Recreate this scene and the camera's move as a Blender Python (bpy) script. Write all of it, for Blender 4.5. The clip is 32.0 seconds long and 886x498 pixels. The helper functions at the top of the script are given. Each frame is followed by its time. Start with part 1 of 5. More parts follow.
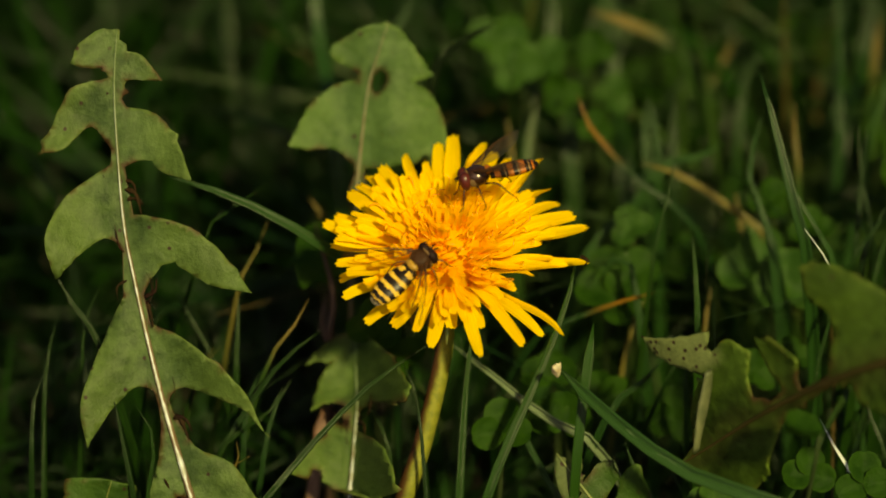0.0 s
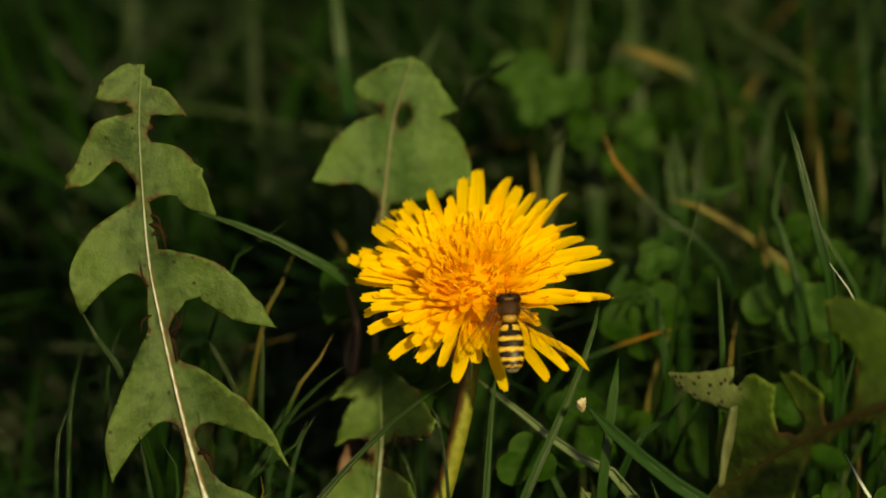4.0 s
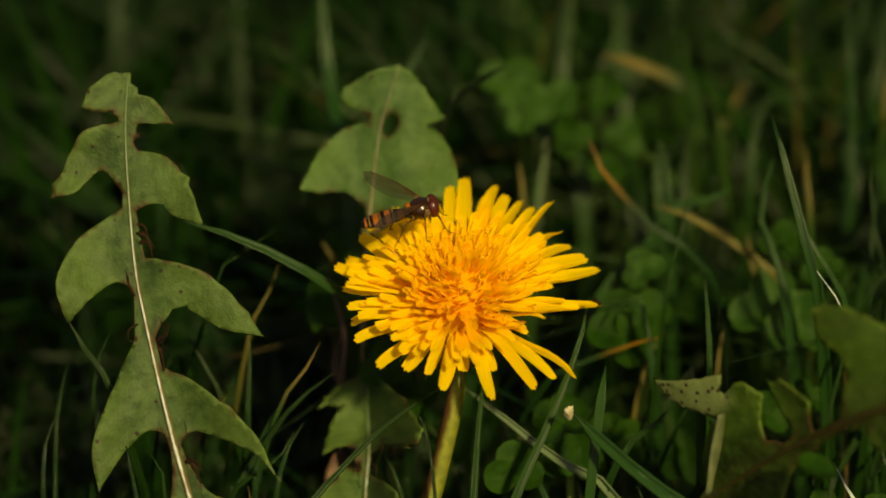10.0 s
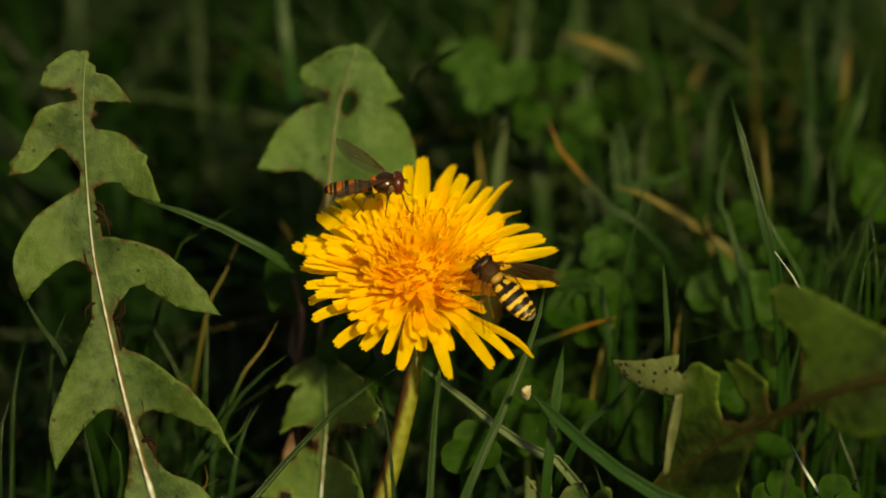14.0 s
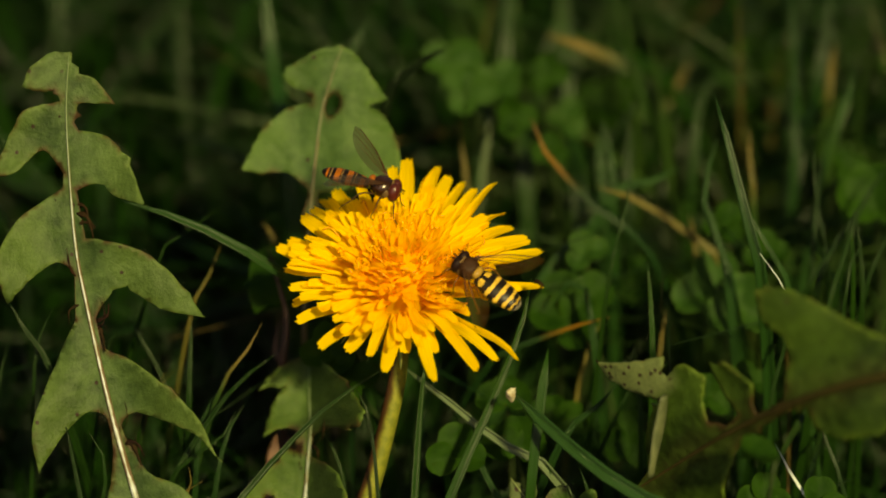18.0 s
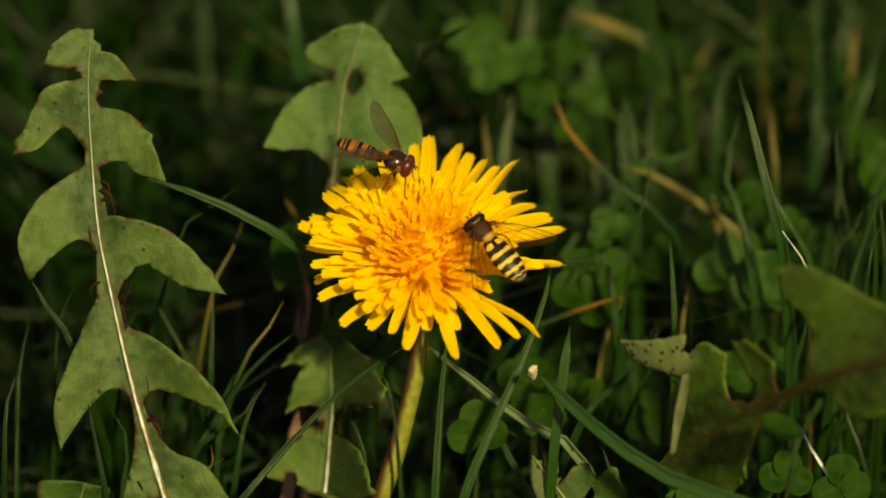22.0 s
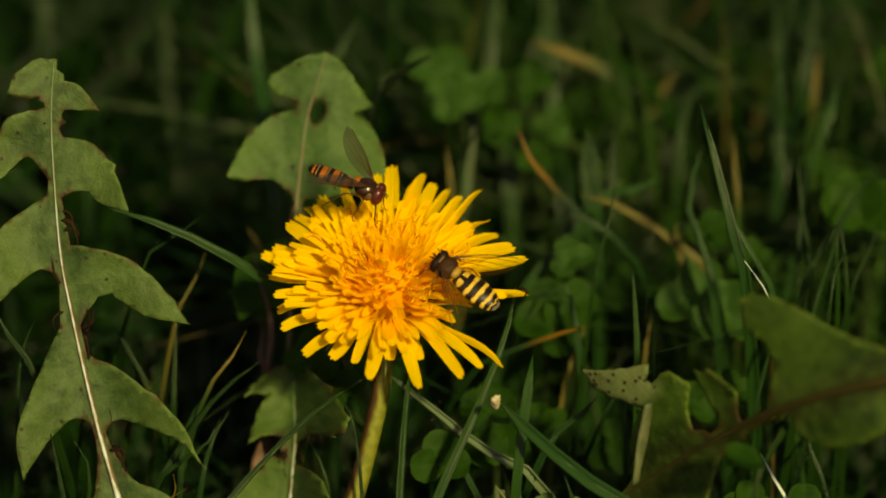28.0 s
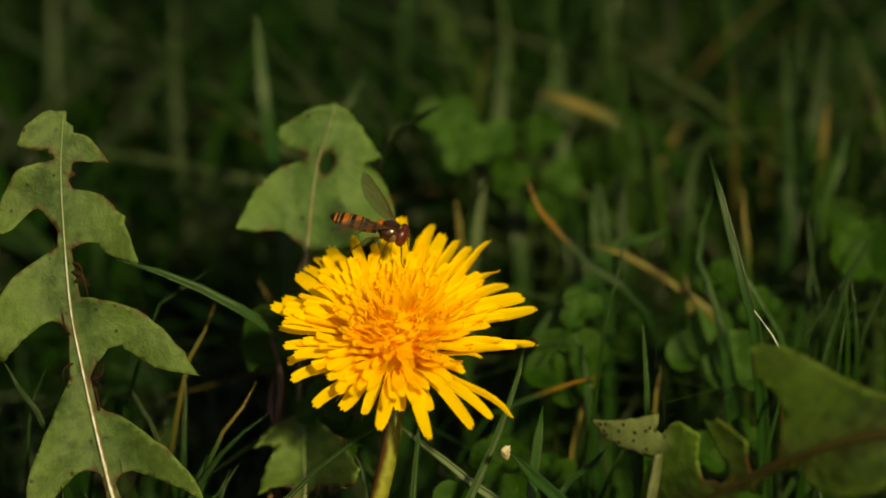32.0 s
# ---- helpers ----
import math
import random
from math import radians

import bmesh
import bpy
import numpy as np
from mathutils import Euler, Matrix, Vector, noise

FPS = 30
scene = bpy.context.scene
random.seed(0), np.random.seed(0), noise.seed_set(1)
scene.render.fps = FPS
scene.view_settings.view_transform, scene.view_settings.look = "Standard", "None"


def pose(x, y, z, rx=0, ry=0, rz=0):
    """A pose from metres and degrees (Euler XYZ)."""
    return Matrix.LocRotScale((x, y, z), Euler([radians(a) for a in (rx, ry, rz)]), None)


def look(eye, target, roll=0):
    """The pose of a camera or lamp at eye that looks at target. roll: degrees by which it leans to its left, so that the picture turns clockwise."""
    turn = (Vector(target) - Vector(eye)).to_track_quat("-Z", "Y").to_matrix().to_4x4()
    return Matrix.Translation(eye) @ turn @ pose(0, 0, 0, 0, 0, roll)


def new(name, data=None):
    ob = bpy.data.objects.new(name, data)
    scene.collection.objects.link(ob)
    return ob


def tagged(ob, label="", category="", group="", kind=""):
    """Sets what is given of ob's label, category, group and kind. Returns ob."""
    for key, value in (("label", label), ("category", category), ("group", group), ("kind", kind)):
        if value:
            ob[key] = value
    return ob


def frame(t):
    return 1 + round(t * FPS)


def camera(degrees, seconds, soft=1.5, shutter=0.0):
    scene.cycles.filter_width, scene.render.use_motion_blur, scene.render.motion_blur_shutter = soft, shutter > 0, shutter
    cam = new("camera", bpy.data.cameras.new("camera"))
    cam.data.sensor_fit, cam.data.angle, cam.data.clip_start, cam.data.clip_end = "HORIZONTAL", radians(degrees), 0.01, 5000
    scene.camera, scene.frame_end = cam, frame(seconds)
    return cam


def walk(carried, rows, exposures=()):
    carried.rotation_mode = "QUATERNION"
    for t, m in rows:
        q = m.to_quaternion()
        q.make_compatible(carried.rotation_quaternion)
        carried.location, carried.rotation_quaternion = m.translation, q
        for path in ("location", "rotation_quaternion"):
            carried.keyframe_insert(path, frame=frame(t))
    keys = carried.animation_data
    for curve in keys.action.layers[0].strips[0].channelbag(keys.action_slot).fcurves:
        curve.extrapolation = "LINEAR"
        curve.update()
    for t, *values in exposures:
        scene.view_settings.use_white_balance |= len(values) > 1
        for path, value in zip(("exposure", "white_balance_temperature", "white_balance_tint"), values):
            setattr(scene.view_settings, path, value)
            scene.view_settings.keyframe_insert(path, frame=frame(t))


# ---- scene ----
from mathutils.geometry import delaunay_2d_cdt

# ---- camera: hand-held on a long lens, turning about one spot ----
cam = camera(14.0, 32.0, soft=1.8, shutter=0.12)
cam.data.dof.use_dof = True
cam.data.dof.focus_distance = 0.535
cam.data.dof.aperture_fstop = 9.2
EYE = Vector((0, -0.44, 0.378))
AIM = pose(0, 0, 0, 55, 0, 0)  # looking down at the flower
# seconds; turn to the left, upwards and lean in degrees off that aim; metres forward
SWAY = [
    (0, 0.415, 0.214, 0.16, -0.0020), (0.5, 0.522, 0.139, 0.17, -0.0019), (1, 0.671, 0.226, 0.17, -0.0019),
    (1.5, 0.725, 0.461, 0.17, -0.0018), (2, 0.865, 0.618, 0.16, -0.0018), (2.5, 0.879, 0.714, 0.15, -0.0017),
    (4.5, 0.717, 0.767, 0.13, -0.0019), (5, 0.533, 0.597, 0.12, -0.0020), (5.5, 0.350, 0.603, 0.11, -0.0021),
    (6, 0.265, 0.700, 0.09, -0.0021), (6.5, 0.066, 0.808, 0.08, -0.0020), (7, 0.147, 0.760, 0.07, -0.0017),
    (7.5, 0.106, 0.542, 0.06, -0.0014), (8, 0.020, 0.212, 0.05, -0.0011), (8.5, -0.120, -0.001, 0.04, -0.0009),
    (9, 0.000, -0.000, 0.03, -0.0010), (9.5, 0.394, 0.555, 0.03, -0.0012), (10, 0.602, 0.897, 0.04, -0.0014),
    (10.5, 0.688, 1.109, 0.06, -0.0016), (11, 0.671, 1.300, 0.08, -0.0016), (11.5, 0.671, 1.311, 0.10, -0.0015),
    (12, 0.430, 0.789, 0.12, -0.0014), (12.5, 0.120, 0.588, 0.14, -0.0013), (13, -0.120, 0.654, 0.16, -0.0013),
    (13.5, -0.088, 0.749, 0.18, -0.0012), (14, -0.067, 0.571, 0.20, -0.0010), (14.5, -0.102, 0.333, 0.21, -0.0008),
    (16.5, -0.326, 0.234, 0.16, -0.0002), (17, -0.390, 0.341, 0.16, 0.0000), (17.5, -0.306, 0.524, 0.16, 0.0003),
    (18, -0.315, 0.600, 0.17, 0.0005), (18.5, -0.489, 0.164, 0.17, 0.0006), (19, -0.556, 0.053, 0.18, 0.0006),
    (19.5, -0.342, 0.432, 0.18, 0.0006), (20, -0.283, 0.518, 0.18, 0.0005), (20.5, -0.159, 0.531, 0.19, 0.0005),
    (21, -0.283, 0.570, 0.20, 0.0006), (21.5, -0.059, 0.422, 0.22, 0.0007), (22, 0.031, 0.240, 0.24, 0.0008),
    (22.5, -0.087, 0.223, 0.24, 0.0008), (23, -0.078, 0.192, 0.24, 0.0007), (23.5, -0.171, 0.119, 0.24, 0.0005),
    (24, -0.208, 0.434, 0.23, 0.0002), (24.5, -0.342, 0.652, 0.24, -0.0000), (26.5, -0.411, 0.642, 0.28, -0.0003),
    (27, -0.562, 0.681, 0.26, -0.0001), (27.5, -0.656, 0.705, 0.25, 0.0002), (28, -0.555, 0.716, 0.24, 0.0004),
    (28.5, -0.449, 0.592, 0.22, 0.0005), (29, -0.544, 0.517, 0.19, 0.0005), (29.5, -0.798, 0.926, 0.17, 0.0003),
    (30, -0.416, 1.409, 0.14, 0.0002), (30.5, -0.434, 1.607, 0.11, 0.0002), (31, -0.309, 1.662, 0.09, 0.0003),
    (31.5, -0.374, 1.582, 0.08, 0.0003), (32, -0.401, 1.519, 0.06, 0.0003),
]


def held(yaw, pitch, roll, ahead):
    turn = AIM @ pose(0, 0, 0, pitch, yaw, 0)
    return Matrix.Translation(EYE + turn.to_3x3() @ Vector((0, 0, -ahead))) @ turn @ pose(0, 0, 0, 0, 0, roll)


# the camera's own slow changes of exposure, in stops
BRIGHTER = [(0, 0.15), (2, 0.06), (7, -0.08), (11, -0.12), (14, -0.06), (17, 0.09), (19, 0.10), (23.5, 0.22), (28, -0.06), (29, -0.08), (30, 0.06), (32, 0.08)]
walk(cam, [(t, held(*row)) for t, *row in SWAY], [(t, stops + 0.25, 7600, 10) for t, stops in BRIGHTER])

# ---- light: low warm sun, weak sky ----
SUN_HEIGHT, SUN_TURN = 45, 24
world = bpy.data.worlds.new("sky")
scene.world = world
world.use_nodes = True
sky = world.node_tree.nodes.new("ShaderNodeTexSky")
sky.sky_type, sky.sun_disc = "NISHITA", False
sky.air_density, sky.dust_density = 0.7, 4.0
sky.sun_elevation, sky.sun_rotation = radians(SUN_HEIGHT), radians(180 + SUN_TURN)
back = world.node_tree.nodes["Background"]
back.inputs["Strength"].default_value = 0.041
world.node_tree.links.new(sky.outputs[0], back.inputs[0])
sun = new("sun", bpy.data.lights.new("sun", "SUN"))
sun.data.energy, sun.data.angle, sun.data.color = 5.3, radians(4.0), (1.0, 0.90, 0.43)
a, h = radians(SUN_TURN), radians(SUN_HEIGHT)
sun.matrix_world = look(Vector((math.sin(a) * math.cos(h), -math.cos(a) * math.cos(h), math.sin(h))) * 3, (0, 0, 0))


# ---- materials ----
class Nodes:
    """A node material under construction."""

    def __init__(self, name):
        self.mat = bpy.data.materials.new(name)
        self.mat.use_nodes = True
        self.tree = self.mat.node_tree
        self.bsdf = self.tree.nodes["Principled BSDF"]
        self.out = self.tree.nodes["Material Output"]

    def put(self, socket, value):
        if isinstance(value, bpy.types.NodeSocket):
            self.tree.links.new(value, socket)
        elif isinstance(value, (tuple, list)) and len(value) == 3 and socket.type == "RGBA":
            socket.default_value = (*value, 1)
        else:
            socket.default_value = value

    def node(self, kind, out=0, **given):
        n = self.tree.nodes.new("ShaderNode" + kind)
        for key, value in given.items():
            if key.startswith("i_"):
                name = key[2:]
                self.put(n.inputs[int(name)] if name.isdigit() else n.inputs[name], value)
            elif key == "operation":
                n.operation = value
            elif key == "feature":
                n.feature = value
            elif key == "attribute_name":
                n.attribute_name = value
        return n.outputs[out]

    def math(self, op, a, b=0.0, c=0.0):
        return self.node("Math", operation=op, i_0=a, i_1=b, i_2=c)

    def mix(self, fac, a, b):
        n = self.tree.nodes.new("ShaderNodeMix")
        n.data_type = "RGBA"
        self.put(n.inputs[0], fac), self.put(n.inputs[6], a), self.put(n.inputs[7], b)
        return n.outputs[2]

    def ramp(self, value, low, high):
        n = self.tree.nodes.new("ShaderNodeMapRange")
        n.interpolation_type = "SMOOTHSTEP"
        self.put(n.inputs[0], value)
        n.inputs[1].default_value, n.inputs[2].default_value = low, high
        return n.outputs[0]

    def noise(self, coord, scale, detail=3.0):
        return self.node("TexNoise", i_Vector=coord, i_Scale=scale, i_Detail=detail)

    def bump(self, height, distance, strength=0.6):
        self.put(self.bsdf.inputs["Normal"], self.node("Bump", i_Height=height, i_Distance=distance, i_Strength=strength))

    def thin(self, colour, share):
        """Lets part of the light through the sheet."""
        glow = self.node("BsdfTranslucent", i_Color=colour)
        mixed = self.node("MixShader", i_0=share, i_1=self.bsdf.outputs[0], i_2=glow)
        self.tree.links.new(mixed, self.out.inputs[0])

    def set(self, **given):
        for key, value in given.items():
            self.put(self.bsdf.inputs[key.replace("_", " ")], value)
        return self.mat


def petal_material(name, base, tip, share=0.60):
    m = Nodes(name)
    uv = m.node("UVMap")
    sep = m.tree.nodes.new("ShaderNodeSeparateXYZ")
    m.put(sep.inputs[0], uv)
    rnd = m.node("ObjectInfo", 5)
    col = m.mix(m.ramp(sep.outputs[1], 0.15, 0.75), base, tip)
    col = m.mix(m.math("MULTIPLY", rnd, 0.35), col, (0.95, 0.50, 0.003))
    lines = m.math("SINE", m.math("MULTIPLY", sep.outputs[0], 26.0))
    grain = m.noise(m.node("TexCoord", 3), 900.0)
    col = m.mix(m.math("MULTIPLY", m.ramp(grain, 0.5, 0.8), 0.25), col, (0.75, 0.33, 0.0))
    m.bump(m.math("ADD", lines, m.math("MULTIPLY", grain, 0.6)), 0.00010, 0.4)
    m.thin(m.mix(0.5, col, (1.0, 0.79, 0.02)), share)
    return m.set(Base_Color=col, Roughness=0.6, Specular_IOR_Level=0.25)


def leaf_material(name, dark, light, spots=0.0, brown=0.5, grain=2.6, dot_size=0.09, pale=None, shine=0.16, share=0.14, rust=0.0, bleach=0.35):
    """Blade of a herb: lateral veins, mottling, brown wounds; UV runs along and across the midrib in centimetres."""
    m = Nodes(name)
    uv = m.node("UVMap")
    sep = m.tree.nodes.new("ShaderNodeSeparateXYZ")
    m.put(sep.inputs[0], uv)
    across = m.math("ABSOLUTE", sep.outputs[1])
    warp = m.noise(uv, 2.2)
    along = m.math("ADD", m.math("MULTIPLY", sep.outputs[0], 9.0), m.math("MULTIPLY", across, 6.5))
    wave = m.math("SINE", m.math("ADD", along, m.math("MULTIPLY", warp, 9.0)))
    vein = m.ramp(wave, 0.93, 1.0)
    net = m.tree.nodes.new("ShaderNodeTexVoronoi")
    net.feature, net.voronoi_dimensions = "DISTANCE_TO_EDGE", "2D"
    m.put(net.inputs["Vector"], uv)
    net.inputs["Scale"].default_value = 9.0
    mesh = m.math("SUBTRACT", 1.0, m.ramp(net.outputs[0], 0.0, 0.12))
    blotch = m.ramp(m.math("ADD", m.math("MULTIPLY", m.noise(uv, 1.1), 0.55), m.math("MULTIPLY", m.noise(uv, 5.5, 5.0), 0.45)), 0.36, 0.64)
    fine = m.noise(uv, 26.0, 6.0)
    col = m.mix(blotch, dark, light)
    edge = m.ramp(m.math("ADD", across, m.math("MULTIPLY", warp, 0.5)), 0.45, 1.1)
    col = m.mix(m.math("MULTIPLY", edge, 0.35), col, (light[0] * 1.25, light[1] * 1.2, light[2] * 0.7))
    rim = m.math("MULTIPLY", m.node("Attribute", 2, attribute_name="margin"), m.ramp(m.noise(uv, 3.0), 0.35, 0.6))
    col = m.mix(m.math("MULTIPLY", rim, bleach), col, (light[0] * 2.2, light[1] * 1.8, light[2] * 1.5))
    scorch = m.math("MULTIPLY", m.node("Attribute", 2, attribute_name="margin"), m.ramp(m.noise(uv, 2.3, 5.0), 0.50, 0.62))
    col = m.mix(m.math("MULTIPLY", scorch, (1.2 - bleach) * (1.0 if brown else 0.0)), col, (0.040, 0.016, 0.006))
    fade = None
    if pale:
        # the far lobe is bleached: colour, places along and off the midrib
        tone, s_end, d_start = pale
        fade = m.math("MULTIPLY", m.ramp(sep.outputs[1], d_start, d_start + 0.25), m.math("SUBTRACT", 1.0, m.ramp(sep.outputs[0], s_end, s_end + 0.3)))
        col = m.mix(m.math("MULTIPLY", fade, 0.85), col, tone)
    col = m.mix(m.math("MULTIPLY", m.ramp(fine, 0.42, 0.72), 0.22), col, tuple(c * 0.62 for c in dark))
    col = m.mix(m.math("MULTIPLY", vein, 0.07), col, tuple(min(1, c * 1.5) for c in light))
    col = m.mix(m.math("MULTIPLY", mesh, 0.05), col, tuple(min(1, c * 1.3) for c in light))
    sore = m.math("MULTIPLY", m.node("Attribute", 2, attribute_name="sinus"), m.ramp(m.noise(uv, 5.0, 5.0), 0.30, 0.55))
    tan = m.math("MULTIPLY", m.ramp(m.math("ADD", m.node("Attribute", 2, attribute_name="sinus"), m.math("MULTIPLY", m.math("SUBTRACT", m.noise(uv, 7.0, 5.0), 0.5), 1.1)), 0.45, 0.9), brown * 0.45)
    col = m.mix(tan, col, (0.050, 0.036, 0.009))
    col = m.mix(m.math("MULTIPLY", sore, brown), col, (0.030, 0.011, 0.005))
    if rust:
        near = m.math("SUBTRACT", 1.0, m.ramp(m.math("ADD", across, m.math("MULTIPLY", m.noise(uv, 3.0, 5.0), 0.5)), 0.25, 0.75))
        col = m.mix(m.math("MULTIPLY", near, rust), col, (0.028, 0.024, 0.006))
    dots = m.tree.nodes.new("ShaderNodeTexVoronoi")
    dots.voronoi_dimensions = "2D"
    m.put(dots.inputs["Vector"], uv)
    dots.inputs["Scale"].default_value = grain
    pick = m.ramp(m.node("SeparateColor", 0, i_0=dots.outputs["Color"]), 0.74 - spots, 0.75 - spots)
    dot = m.math("MULTIPLY", pick, m.math("SUBTRACT", 1.0, m.ramp(dots.outputs["Distance"], dot_size * 0.8, dot_size * 1.2)))
    if fade:
        dot = m.math("MULTIPLY", dot, m.math("MAXIMUM", fade, m.ramp(m.noise(uv, 1.7), 0.60, 0.66)))
    col = m.mix(dot, col, (0.022, 0.012, 0.008))
    crinkle = m.math("ADD", m.math("MULTIPLY", m.noise(uv, 3.6, 2.0), 2.0), m.math("MULTIPLY", fine, 0.55))
    m.bump(crinkle, 0.0005, 0.5)
    m.thin(m.mix(0.5, col, (0.08, 0.13, 0.008)), share)
    return m.set(Base_Color=col, Roughness=0.58, Specular_IOR_Level=shine)


def grass_material(name, low, high, dry, tip=None, span=(0, 1)):
    m = Nodes(name)
    uv = m.node("UVMap")
    sep = m.tree.nodes.new("ShaderNodeSeparateXYZ")
    m.put(sep.inputs[0], uv)
    rnd = m.math("ADD", m.node("NewGeometry", 8), m.node("ObjectInfo", 5))
    rnd = m.math("FRACT", m.math("MULTIPLY", rnd, 7.31))
    col = m.mix(rnd, low, high)
    ribs = m.math("SINE", m.math("MULTIPLY", sep.outputs[0], 44.0))
    speck = m.noise(uv, 9.0, 5.0)
    col = m.mix(m.math("MULTIPLY", m.ramp(speck, 0.45, 0.75), 0.5), col, tuple(c * 0.55 for c in low))
    col = m.mix(m.math("MULTIPLY", m.ramp(ribs, 0.3, 1.0), 0.18), col, tuple(min(1, c * 1.7) for c in high))
    if dry:
        wither = m.ramp(m.math("ADD", rnd, m.math("MULTIPLY", m.math("SUBTRACT", sep.outputs[1], 1.0), 0.2)), 1.0 - dry, 1.06 - dry)
        col = m.mix(wither, col, (0.10, 0.070, 0.02))
    if tip:
        col = m.mix(m.ramp(m.math("ADD", sep.outputs[1], m.math("MULTIPLY", m.math("SUBTRACT", speck, 0.5), 0.12)), *span), col, tip)
    m.bump(ribs, 0.00015, 0.5)
    m.thin(m.mix(0.4, col, (0.05, 0.10, 0.006)), 0.2)
    return m.set(Base_Color=col, Roughness=0.38, Specular_IOR_Level=0.32)


def plain(name, colour, rough=0.5, second=None, scale=600.0, relief=0.0001, **more):
    """A mottled solid in object space."""
    m = Nodes(name)
    coord = m.node("TexCoord", 3)
    n1, n2 = m.noise(coord, scale, 4.0), m.noise(coord, scale * 0.15, 2.0)
    other = second or tuple(c * 0.6 for c in colour)
    col = m.mix(m.ramp(m.math("ADD", m.math("MULTIPLY", n1, 0.5), m.math("MULTIPLY", n2, 0.5)), 0.38, 0.62), colour, other)
    m.bump(n1, relief, 0.5)
    return m.set(Base_Color=col, Roughness=rough, **more)


def stem_material():
    """Yellow-green, blotchily browner towards the -x side."""
    m = Nodes("stem_green")
    coord = m.node("TexCoord", 3)
    blot = m.noise(coord, 240.0, 4.0)
    side = m.tree.nodes.new("ShaderNodeSeparateXYZ")
    m.put(side.inputs[0], m.node("TexCoord", 1))
    brown_side = m.ramp(m.math("SUBTRACT", m.math("MULTIPLY", blot, 1.3), side.outputs[0]), 0.55, 1.25)
    col = m.mix(m.ramp(m.noise(coord, 900.0), 0.4, 0.65), (0.130, 0.135, 0.016), (0.090, 0.100, 0.012))
    col = m.mix(brown_side, col, (0.040, 0.018, 0.006))
    m.bump(blot, 0.0002, 0.5)
    return m.set(Base_Color=col, Roughness=0.6, Specular_IOR_Level=0.15)


def rib_material():
    """Whitish at the base of the leaf, greener towards its tip."""
    m = Nodes("midrib_pale")
    up = m.tree.nodes.new("ShaderNodeSeparateXYZ")
    m.put(up.inputs[0], m.node("TexCoord", 0))
    n1, n2 = m.noise(m.node("TexCoord", 3), 700.0, 4.0), m.noise(m.node("TexCoord", 3), 190.0, 5.0)
    flank = m.tree.nodes.new("ShaderNodeSeparateXYZ")
    m.put(flank.inputs[0], m.node("TexCoord", 1))
    col = m.mix(m.ramp(n1, 0.4, 0.65), (0.31, 0.35, 0.36), (0.20, 0.21, 0.17))
    soiled = m.ramp(m.math("ADD", m.math("ABSOLUTE", flank.outputs[0]), m.math("MULTIPLY", m.math("SUBTRACT", n2, 0.5), 2.6)), 0.24, 0.62)
    col = m.mix(m.math("MULTIPLY", soiled, 0.9), col, (0.085, 0.045, 0.014))
    col = m.mix(m.ramp(up.outputs[2], 0.72, 0.97), col, (0.075, 0.115, 0.045))
    m.bump(n1, 0.00015, 0.6)
    return m.set(Base_Color=col, Roughness=0.45, Specular_IOR_Level=0.4)


PETAL = petal_material("petal_yellow", (0.97, 0.605, 0.0008), (0.97, 0.665, 0.001))
PETAL_INNER = petal_material("petal_orange", (0.97, 0.58, 0.0008), (0.97, 0.62, 0.001), 0.68)
STYLE = plain("style_brown", (0.80, 0.36, 0.004), 0.6, (0.52, 0.19, 0.003), 2000)
STEM = stem_material()
STALK = plain("clover_stalk", (0.026, 0.044, 0.009), 0.6, (0.018, 0.032, 0.007), 500)
BRACT = plain("bract_green", (0.07, 0.12, 0.03), 0.6, (0.12, 0.13, 0.03), 500)
LEAF = leaf_material("leaf_grey_green", (0.0165, 0.0350, 0.0080), (0.0545, 0.0925, 0.0265), -0.08, 0.95, 2.6, 0.075, shine=0.20)
LEAF_BACK = leaf_material("leaf_pale", (0.0200, 0.0490, 0.0100), (0.0470, 0.0910, 0.0230), -0.16, 0.85, shine=0.20)
LEAF_DEEP = leaf_material("leaf_deep", (0.0230, 0.0500, 0.0080), (0.0480, 0.0860, 0.0180), -0.3, 0.8, shine=0.2)
LEAF_SPOT = leaf_material("leaf_spotted", (0.0060, 0.0155, 0.0017), (0.0340, 0.0670, 0.0090), 0.16, 0.9, 8.0, 0.23, ((0.105, 0.130, 0.050), 12.4 + 1.85, 0.85), rust=0.35, bleach=0.85)
RIB = rib_material()
SHRED = plain("leaf_withered", (0.022, 0.012, 0.005), 0.8, (0.010, 0.006, 0.003), 900, Specular_IOR_Level=0.05)
RUSSET = plain("leaf_russet", (0.016, 0.004, 0.002), 0.8, (0.008, 0.003, 0.002), 300, Specular_IOR_Level=0.1)
RIB_DULL = plain("midrib_dull", (0.120, 0.120, 0.068), 0.6, (0.105, 0.075, 0.040), 500)
RIB_BROWN = plain("midrib_brown", (0.036, 0.026, 0.008), 0.8, (0.022, 0.019, 0.005), 300, Specular_IOR_Level=0.08)
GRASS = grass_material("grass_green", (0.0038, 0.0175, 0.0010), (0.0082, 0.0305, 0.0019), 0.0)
GRASS_BLUE = grass_material("grass_bluish", (0.0065, 0.0267, 0.0036), (0.0120, 0.0430, 0.0067), 0.0)
# lawn fill: green taken down near black, shade between blades put into the colour
GRASS_FIELD_SHADED = grass_material("grass_field_shaded", (0.0013, 0.0066, 0.0007), (0.0086, 0.0380, 0.0027), 0.02)
GRASS_FRESH = grass_material("grass_fresh", (0.0078, 0.0320, 0.0018), (0.0125, 0.0445, 0.0030), 0.0)
